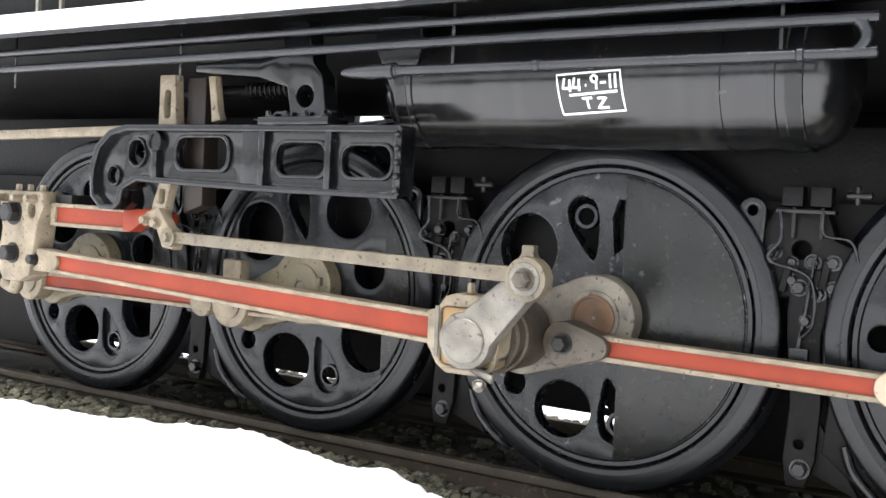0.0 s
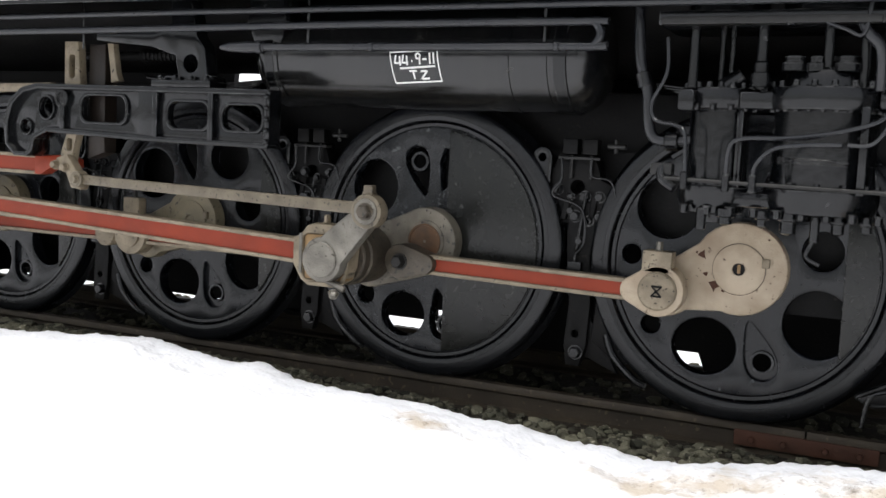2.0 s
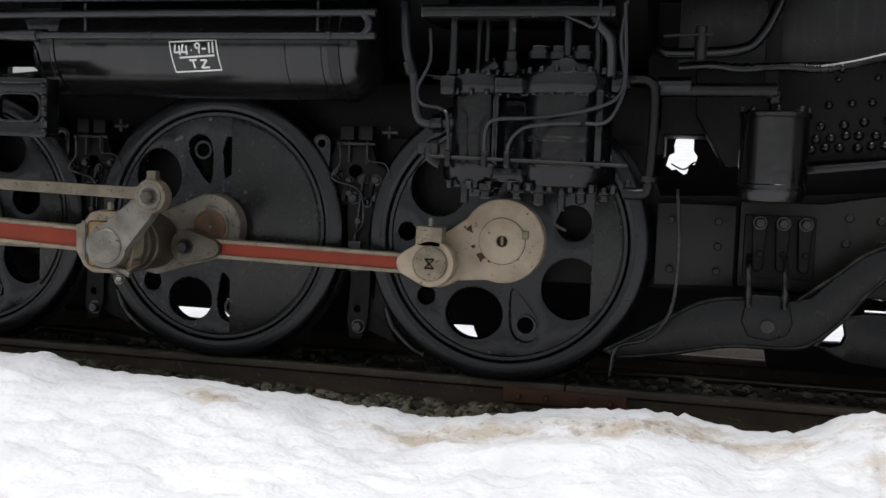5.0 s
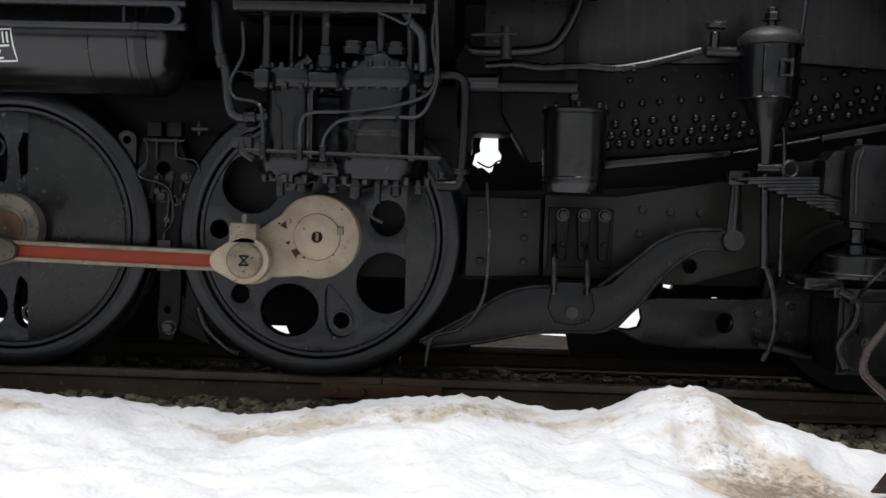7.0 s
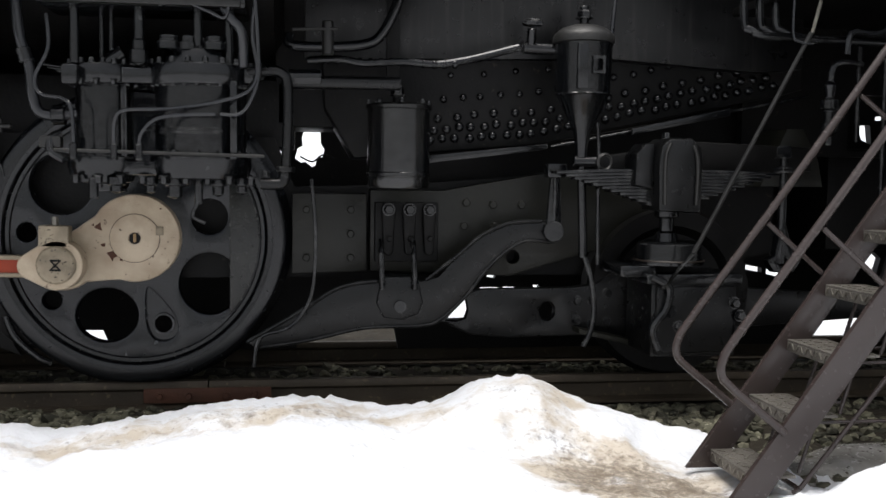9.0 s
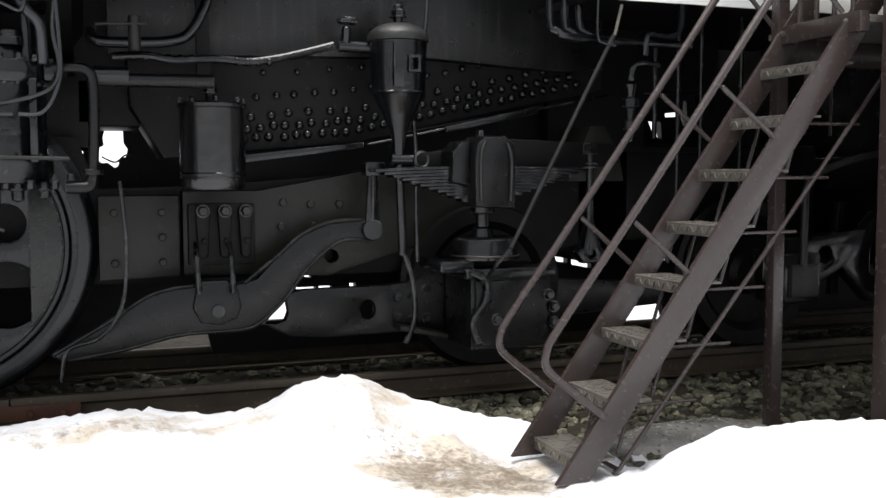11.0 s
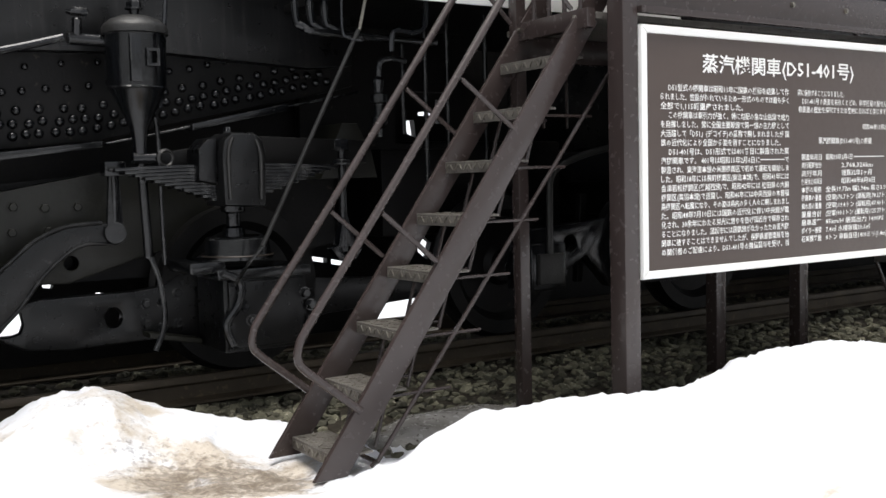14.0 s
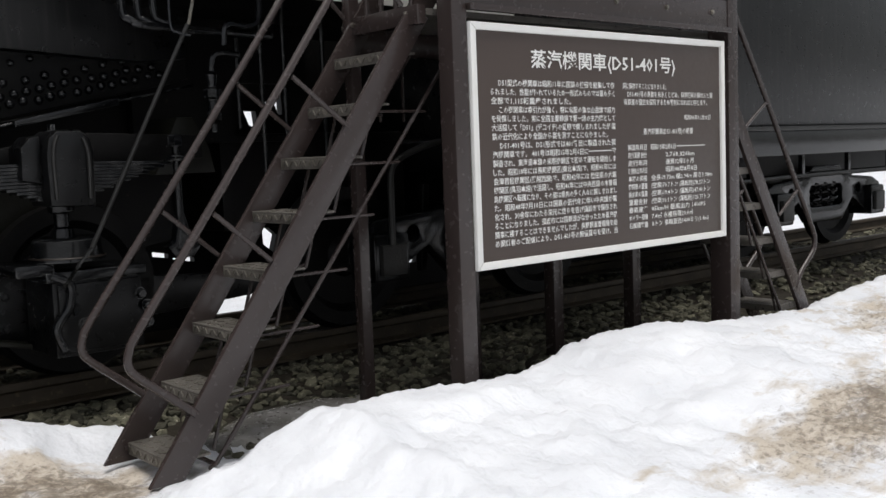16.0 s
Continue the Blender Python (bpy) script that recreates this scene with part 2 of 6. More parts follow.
def beam(a, b, w, h, bevel=0.004, up=(0, 0, 1), bm=None):
    """A square bar from a to b, w wide and h high."""
    bm = bm or bmesh.new()
    a, b = Vector(a), Vector(b)
    d = b - a
    q = Matrix.Identity(3)
    zx = d.normalized()
    side = Vector(up).cross(zx).normalized()
    top = zx.cross(side)
    q.col[0], q.col[1], q.col[2] = zx, side, top
    m = Matrix.Translation((a + b) / 2) @ q.to_4x4() @ Matrix.Diagonal((d.length, w, h, 1))
    r = bmesh.ops.create_cube(bm, size=1, matrix=m)
    if bevel:
        es = list({e for v in r["verts"] for e in v.link_edges})
        bmesh.ops.bevel(bm, geom=es, offset=bevel, segments=1, affect="EDGES")
    return bm


def turn_to(d):
    return Vector(d).to_track_quat("Z", "Y").to_matrix().to_4x4()


def lathe(origin, axis, profile, seg=48, bm=None):
    """Turns a profile of (distance along the axis, radius) round the axis."""
    bm = bm or bmesh.new()
    m = Matrix.Translation(origin) @ turn_to(axis)
    rings = []
    for h, r in profile:
        if r < 1e-5:
            rings.append([bm.verts.new(m @ Vector((0, 0, h)))])
        else:
            rings.append([bm.verts.new(m @ Vector((r * math.cos(2 * math.pi * k / seg), r * math.sin(2 * math.pi * k / seg), h))) for k in range(seg)])
    for a, b in zip(rings, rings[1:]):
        for k in range(seg):
            vs = [a[k % len(a)], a[(k + 1) % len(a)], b[(k + 1) % len(b)], b[k % len(b)]]
            vs = list(dict.fromkeys(vs))
            if len(vs) > 2:
                bm.faces.new(vs)
    return bm


def drum(a, b, r, bevel=0.004, seg=24, bm=None):
    a, b = Vector(a), Vector(b)
    n = (b - a).length
    c = min(bevel, r * 0.4, n * 0.4)
    return lathe(a, b - a, [(0, 0), (0, r - c), (c, r), (n - c, r), (n, r - c), (n, 0)], seg, bm)


def tube(points, r, seg=10, steps=8, bm=None):
    """A pipe through the points, with smooth bends."""
    bm = bm or bmesh.new()
    p = [Vector(q) for q in points]
    if len(p) > 2 and steps > 1:
        line = []
        for i in range(len(p) - 1):
            a, b, c, d = p[max(i - 1, 0)], p[i], p[i + 1], p[min(i + 2, len(p) - 1)]
            for k in range(steps):
                t = k / steps
                line.append(0.5 * ((2 * b) + (c - a) * t + (2 * a - 5 * b + 4 * c - d) * t * t + (3 * b - a - 3 * c + d) * t ** 3))
        line.append(p[-1])
    else:
        line = p
    rings, side = [], None
    for i, q in enumerate(line):
        d = (line[min(i + 1, len(line) - 1)] - line[max(i - 1, 0)]).normalized()
        if side is None:
            side = d.orthogonal().normalized()
        side = (side - d * side.dot(d)).normalized()
        up = d.cross(side)
        rings.append([bm.verts.new(q + r * (math.cos(2 * math.pi * k / seg) * side + math.sin(2 * math.pi * k / seg) * up)) for k in range(seg)])
    for a, b in zip(rings, rings[1:]):
        for k in range(seg):
            bm.faces.new((a[k], a[(k + 1) % seg], b[(k + 1) % seg], b[k]))
    bm.faces.new(rings[0][::-1])
    bm.faces.new(rings[-1])
    return bm


def offset_loop(loop, d):
    """The loop moved by d towards the side on its left."""
    n, out = len(loop), []
    for i in range(n):
        p, q, r = (Vector(loop[(i + k) % n]) for k in (-1, 0, 1))
        a, b = (q - p), (r - q)
        if a.length < 1e-7 or b.length < 1e-7:
            a = b = r - p
        a, b = a.normalized(), b.normalized()
        na, nb = Vector((-a.y, a.x)), Vector((-b.y, b.x))
        m = na + nb
        m = m / max(0.35, m.length_squared) * 2 if m.length > 1e-4 else na
        out.append((q.x + m.x * d, q.y + m.y * d))
    return out


def plate(outer, holes, y0, y1, bevel=0.0, bm=None):
    """A plate in an upright plane along x, from y0 (front) to y1 (back), with holes through it and a rounded front edge. Loops are lists of (x, z)."""
    bm = bm or bmesh.new()
    steps = [(bevel, 0.0), (bevel * 0.3, bevel * 0.3), (0.0, bevel), (0.0, y1 - y0)] if bevel else [(0.0, 0.0), (0.0, y1 - y0)]
    caps = ([], [])
    for k, loop in enumerate((outer, *holes)):
        turn = sum(loop[i][0] * loop[(i + 1) % len(loop)][1] - loop[(i + 1) % len(loop)][0] * loop[i][1] for i in range(len(loop)))
        loop = list(loop) if (turn > 0) == (k == 0) else list(loop)[::-1]
        rows = [[bm.verts.new((x, y0 + h, z)) for x, z in (offset_loop(loop, d) if d else loop)] for d, h in steps]
        n = len(loop)
        for a, b in zip(rows, rows[1:]):
            for i in range(n):
                bm.faces.new((a[i], a[(i + 1) % n], b[(i + 1) % n], b[i]))
        for cap, row in zip(caps, (rows[0], rows[-1])):
            cap += [bm.edges.get((row[i], row[(i + 1) % n])) for i in range(n)]
    for cap in caps:
        bmesh.ops.triangle_fill(bm, use_beauty=True, use_dissolve=False, edges=cap)
    return bm


def ring(cx, cz, rx, rz=None, n=28, turn=0.0):
    rz = rz or rx
    c, s = math.cos(radians(turn)), math.sin(radians(turn))
    return [(cx + rx * math.cos(a) * c - rz * math.sin(a) * s, cz + rx * math.cos(a) * s + rz * math.sin(a) * c) for a in (2 * math.pi * k / n for k in range(n))]


def slot(x0, x1, z0, z1, r, n=5):
    """A rectangle with round corners."""
    pts = []
    for cx, cz, a0 in ((x1 - r, z1 - r, 0), (x0 + r, z1 - r, 90), (x0 + r, z0 + r, 180), (x1 - r, z0 + r, 270)):
        pts += [(cx + r * math.cos(radians(a0 + 90 * k / n)), cz + r * math.sin(radians(a0 + 90 * k / n))) for k in range(n + 1)]
    return pts


def capsule(ax, az, ra, bx, bz, rb, n=14):
    """The outline round two circles."""
    d = math.hypot(bx - ax, bz - az)
    base, off = math.atan2(bz - az, bx - ax), math.acos(max(-1, min(1, (ra - rb) / d)))
    pts = []
    for k in range(n + 1):
        a = base + off + (2 * math.pi - 2 * off) * k / n
        pts.append((ax + ra * math.cos(a), az + ra * math.sin(a)))
    for k in range(n + 1):
        a = base - off + 2 * off * k / n
        pts.append((bx + rb * math.cos(a), bz + rb * math.sin(a)))
    return pts


def bolt(x, y, z, r=0.02, n=(0, -1, 0), h=0.02, bm=None):
    """A six-sided nut on a washer, facing n."""
    bm = lathe((x, y, z), n, [(0, 0), (0, r * 1.25), (0.004, r * 1.25), (0.004, 0)], 16, bm)
    return lathe((x, y, z), n, [(0.004, 0), (0.004, r), (h * 0.8, r), (h, r * 0.8), (h, 0)], 6, bm)


def rivet(x, y, z, r, bm, n=(0, -1, 0)):
    return lathe((x, y, z), n, [(0, r), (r * 0.55, r * 0.9), (r * 0.9, r * 0.55), (r * 1.05, 0)], 10, bm)

# ---- ground, track and snow ----
def edge_at(x):
    """Where the snow bank ends towards the track, and how high its lip is."""
    xs = [-9, -3.3, -2.4, -1.48, -.94, -.66, -.5, -.2, .31, .82, 1.15, 1.28, 1.42, 1.62, 1.76, 1.95, 2.3, 2.45, 2.56, 2.75, 2.96, 3.12, 3.34, 3.62, 3.9, 4.15, 4.35, 4.45, 4.55, 4.8, 5.2, 5.45, 5.8, 6.2, 6.6, 7.06, 8.1, 8.6, 10.7, 20]
    ys = [-.45] * 6 + [-.47, -.47, -.48, -.49] + [-.50] * 9 + [-.52, -.50, -.48, -.48, -.52, -.60, -.66, -.80, -1.30, -1.72, -1.74, -1.76, -1.78, -1.74, -1.72, -1.72, -1.76, -1.78, -1.5, -1.2, -1.2]
    zs = [-.01, -.02, .005, .08, .02, .045, -.01, -.015, -.025, -.055, -.075, -.095, -.085, -.05, -.035, .0, .035, .025, -.005, -.03, -.015, .05, .08, -.02, -.08, -.13, -.20, -.16, .05, .07, .045, .03, .07, .12, .11, .05, .0, -.06, -.05, -.05]
    return np.interp(x, xs, ys), np.interp(x, xs, zs)


def snow_height(x, y):
    ye, ze = edge_at(x)
    ye = ye + 0.065 * max(0.0, min(1.0, (3.6 - x) / 0.4))
    ye = ye + 0.05 * noise.noise((x * 3.1, 4.2, 0.0)) + 0.025 * noise.noise((x * 9.0, 1.2, 0.0))
    s = ye - y
    inner = min(1.0, max(0.25, (s - 0.05) / 0.35))
    lump = inner * (0.03 * noise.noise((x * 1.7, y * 1.7, 3.0)) + 0.035 * noise.noise((x * 5.0, y * 5.0, 7.0)))
    lump += 0.03 * (0.35 - abs(noise.noise((x * 7, y * 9, 1.0)))) * inner + 0.026 * (0.3 - abs(noise.noise((x * 15, y * 17, 4.0)))) + 0.013 * noise.noise((x * 31, y * 31, 2.0))
    far = min(1.0, max(0.0, (s - 0.15) / 2.4))
    z = ze + lump - far * (0.20 + 0.8 * ze)
    z += 0.05 * math.exp(-((x - 3.25) / 0.4) ** 2 - ((y + 0.85) / 0.45) ** 2)
    near = max(0.0, min(1.0, (x - 3.5) / 0.9)) * max(0.0, min(1.0, (-1.55 - y) / 0.3)) * max(0.0, min(1.0, (4.7 - x) / 0.2))
    z = z * (1 - near) + near * (np.interp(x, [3.5, 3.75, 4.0, 4.45, 4.7], [-.12, -.06, .0, .07, .07]) + lump - 0.2 * max(0.0, min(1.0, (-2.0 - y) / 2.4)))
    path = math.exp(-((x - 3.58) / 0.52) ** 4 - ((y + 1.36) / 0.42) ** 4)
    path = max(path, math.exp(-((x - 3.95) / 0.30) ** 4 - ((y + 1.22) / 0.34) ** 4))
    z = z * (1 - path) + path * (-0.175 - 0.03 * max(0.0, min(1.0, (x - 3.6) / 0.3)) + lump * 0.7)
    if s < 0.12:
        t = (0.12 - s) / 0.12
        z -= 0.14 * t * t if t < 1.4 else 0.14 * 1.96 + 0.6 * (t - 1.4) * 0.12
    return z


def dirt_at(x, y):
    """How much dirt lies on the snow: (middle, spread, amount) of each soiled place."""
    d = 0.0
    for cx, cy, wx, wy, k in ((3.66, -1.34, .50, .40, 1.85), (3.30, -.95, .28, .32, .45), (1.45, -.84, 1.1, .22, .95), (2.6, -.76, .7, .20, .8), (3.45, -.66, .3, .14, .55), (.35, -.80, .35, .12, .75),
                              (6.3, -3.25, 1.6, .45, 1.5), (8.8, -2.45, 1.8, .62, 1.35), (11.5, -1.9, 2.4, .9, 1.1), (2.0, -1.35, .8, .25, .35)):
        d += k * math.exp(-((x - cx) / wx) ** 2 - ((y - cy) / wy) ** 2)
    return min(1.5, d)


def snow_bank():
    xs = np.concatenate([np.arange(-9, -3.5, 0.15), np.arange(-3.5, 9.0, 0.028), np.arange(9.0, 20.1, 0.12)])
    ys = np.concatenate([np.arange(-9, -3.2, 0.2), np.arange(-3.2, -0.2, 0.028)])
    verts = [(x, y, snow_height(x, y)) for x in xs for y in ys]
    w = len(ys)
    faces = [(i * w + j, (i + 1) * w + j, (i + 1) * w + j + 1, i * w + j + 1) for i in range(len(xs) - 1) for j in range(w - 1)]
    me = bpy.data.meshes.new("snow_bank")
    me.from_pydata(verts, [], faces)
    at = me.attributes.new("dirt", "FLOAT", "POINT")
    at.data.foreach_set("value", [dirt_at(v[0], v[1]) for v in verts])
    me.polygons.foreach_set("use_smooth", [True] * len(me.polygons))
    me.materials.append(SNOW)
    return tagged(new("snow_bank", me), "thawing white snow bank with brown dirt beside the track", "snow", kind="structure")


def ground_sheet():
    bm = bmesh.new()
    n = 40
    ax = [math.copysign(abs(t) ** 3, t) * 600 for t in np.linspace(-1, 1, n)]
    # beyond y = 6 an unseen rise is added, so gaps show white
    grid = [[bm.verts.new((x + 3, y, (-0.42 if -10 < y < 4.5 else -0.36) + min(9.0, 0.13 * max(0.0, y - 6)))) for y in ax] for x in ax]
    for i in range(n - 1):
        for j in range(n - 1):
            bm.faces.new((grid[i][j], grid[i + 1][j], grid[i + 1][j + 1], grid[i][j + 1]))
    return tagged(part("ground", bm, SNOW), "wide snow-covered ground with an added rise beyond the track", "ground", kind="structure")


def ballast_height(x, y):
    z = -0.17
    if y < -0.55:
        z -= min(0.12, (-0.55 - y) * (0.30 if x < 4.3 else 0.05))
    if y > 1.9:
        z -= min(0.2, (y - 1.9) * 0.3)
    if x < 2.4 and -0.75 < y < 0.03:
        z += 0.03 + 0.07 * max(0.0, min(1.0, (0.2 - x) / 1.8)) * max(0.0, min(1.0, (y + 0.75) / 0.3))
    return z + 0.012 * noise.noise((x * 4, y * 4, 9.0))


def ballast():
    xs, ys = np.arange(-9, 24, 0.15), np.arange(-2.1, 2.9, 0.1)
    verts = [(x, y, ballast_height(x, y)) for x in xs for y in ys]
    w = len(ys)
    faces = [(i * w + j, (i + 1) * w + j, (i + 1) * w + j + 1, i * w + j + 1) for i in range(len(xs) - 1) for j in range(w - 1)]
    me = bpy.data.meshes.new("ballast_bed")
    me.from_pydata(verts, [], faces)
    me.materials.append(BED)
    bed = tagged(new("ballast_bed", me), "dark ballast bed under the rails", "ballast", kind="structure")
    rng = random.Random(4)
    shapes = []
    for _ in range(7):
        t = bmesh.new()
        bmesh.ops.create_icosphere(t, subdivisions=1, radius=1)
        sx, sy, sz = rng.uniform(0.8, 1.3), rng.uniform(0.7, 1.1), rng.uniform(0.45, 0.75)
        for v in t.verts:
            v.co = Vector((v.co.x * sx, v.co.y * sy, v.co.z * sz)) * rng.uniform(0.75, 1.15)
        t.verts.index_update()
        shapes.append(([v.co.copy() for v in t.verts], [tuple(v.index for v in f.verts) for f in t.faces]))
        t.free()
    verts, faces = [], []

    def strew(count, x0, x1, y0, y1, r0, r1):
        for _ in range(count):
            x, y = rng.uniform(x0, x1), rng.uniform(y0, y1)
            if -0.03 < y < 0.15 or 1.1 < y < 1.28:
                continue
            vs, fs = rng.choice(shapes)
            r = rng.uniform(r0, r1)
            m = Matrix.LocRotScale((x, y, ballast_height(x, y) + r * rng.uniform(0.0, 0.45)), Euler((rng.uniform(-0.5, 0.5), rng.uniform(-0.5, 0.5), rng.uniform(0, 6.3))), (r, r, r))
            k = len(verts)
            verts.extend(m @ v for v in vs)
            faces.extend((a + k, b + k, c + k) for a, b, c in fs)

    strew(3600, -4.5, 4.3, -0.85, -0.02, 0.014, 0.03)
    strew(1000, -4.5, 4.3, -0.62, -0.04, 0.024, 0.044)
    strew(900, -4.5, -0.3, -0.55, -0.04, 0.016, 0.036)
    strew(5200, 3.9, 8.6, -2.0, 1.2, 0.018, 0.042)
    strew(3000, 8.6, 16, -1.9, 1.2, 0.02, 0.045)
    strew(3200, -4.5, 4.6, 0.12, 2.4, 0.02, 0.045)
    me = bpy.data.meshes.new("gravel")
    me.from_pydata(verts, [], faces)
    me.materials.append(STONE)
    tagged(new("gravel", me), "loose grey-brown ballast stones along the rails", "gravel", kind="stuff")
    return bed


def rail(y, name, label):
    """Flat-bottomed rail: head, web and foot drawn along the track, y at the head's middle."""
    prof = [(-.0325, -.012), (-.025, 0), (.025, 0), (.0325, -.012), (.0325, -.035), (.009, -.05), (.009, -.115), (.061, -.13), (.061, -.142), (-.061, -.142), (-.061, -.13), (-.009, -.115), (-.009, -.05), (-.0325, -.035)]
    bm = bmesh.new()
    ends = [[bm.verts.new((x, y + a, b - .013)) for a, b in prof] for x in (-14, 1.878, 1.886, 26)]
    for k in (0, 2):
        for i in range(len(prof)):
            j = (i + 1) % len(prof)
            bm.faces.new((ends[k][i], ends[k][j], ends[k + 1][j], ends[k + 1][i]))
        bm.faces.new(ends[k])
        bm.faces.new(ends[k + 1])
    return tagged(part(name, bm, RAIL), label, "rail", kind="structure")


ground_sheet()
ballast()
bare = bmesh.new()
bmesh.ops.create_grid(bare, x_segments=40, y_segments=30, size=0.5, matrix=Matrix.LocRotScale((2.4, 3.45, -.31), None, (2.4, 1.5, 1)))
for v in bare.verts:
    d = math.hypot((v.co.x - 2.4) / 1.0, (v.co.y - 3.45) / .68)
    v.co.z += 0.03 * noise.noise(v.co * 3) - 0.3 * max(0.0, d - 0.9)
tagged(part("bare_ground", bare, BED), "patch of bare grey gravel beyond the track", "ground", kind="structure")
near_rail = rail(0.06, "rail", "rust-brown steel rail under the wheels with a bolted joint")
rail(1.19, "rail", "rust-brown far steel rail beyond the wheels")
part("fishplate", box(1.57, 2.19, 0.018, 0.05, -0.118, -0.045, 0.008), RAILRED, near_rail, "rusty red fishplate over the rail joint")
for bx in (1.65, 1.79, 1.97, 2.11):
    part("bolt", bolt(bx, 0.018, -0.082, 0.016, h=0.022), RAILRED, near_rail)
snow_bank()
ice = bmesh.new()
bmesh.ops.create_grid(ice, x_segments=30, y_segments=14, size=0.5, matrix=Matrix.LocRotScale((4.80, -1.06, -0.20), Euler((0, 0, 0.2)), (1.3, 0.50, 1)))
for v in ice.verts:
    d = math.hypot((v.co.x - 4.80) / 0.60, (v.co.y + 1.06 - 0.2 * (v.co.x - 4.8)) / 0.26)
    v.co.z += 0.075 * max(-1.5, 1 - d * d) + 0.02 * noise.noise(v.co * 5)
tagged(part("ice_patch", ice, MUD), "thin grey slushy ice patch on the gravel under the stairs", "ice", kind="structure")

# ---- locomotive ----
loco = thing("steam_locomotive", "black steam locomotive with red and cream rods on rails", "locomotive")


def disc_outline():
    return ring(0, 0, 0.615, n=96)


TEAR = [(0.0, 0.0), (0.036, 0.07), (0.062, 0.16), (0.052, 0.225), (0.0, 0.25), (-0.052, 0.225), (-0.062, 0.16), (-0.036, 0.07)]


def tear(cx, cz, turn, size=1.0):
    """A drop-shaped pocket whose point looks to the axle."""
    c, s = math.cos(radians(turn)), math.sin(radians(turn))
    pts = []
    n = len(TEAR)
    for i in range(n):
        for k in range(3):
            t = k / 3
            a, b, d, e = (Vector(TEAR[(i + o) % n]) for o in (-1, 0, 1, 2))
            p = 0.5 * (2 * b + (d - a) * t + (2 * a - 5 * b + 4 * d - e) * t * t + (3 * b - a - 3 * d + e) * t ** 3)
            pts.append((cx + size * (p.x * c - p.y * s), cz + size * (p.x * s + p.y * c)))
    return pts


def waist(ax, az, ra, bx, bz, rb, n=20):
    """The outline of two round bosses joined by a slightly narrower neck."""
    base = math.atan2(bz - az, bx - ax)
    pts = [(ax + ra * math.cos(base + a), az + ra * math.sin(base + a)) for a in (radians(50 + 260 * k / n) for k in range(n + 1))]
    pts += [(bx + rb * math.cos(base + a), bz + rb * math.sin(base + a)) for a in (radians(-115 + 230 * k / n) for k in range(n + 1))]
    return pts


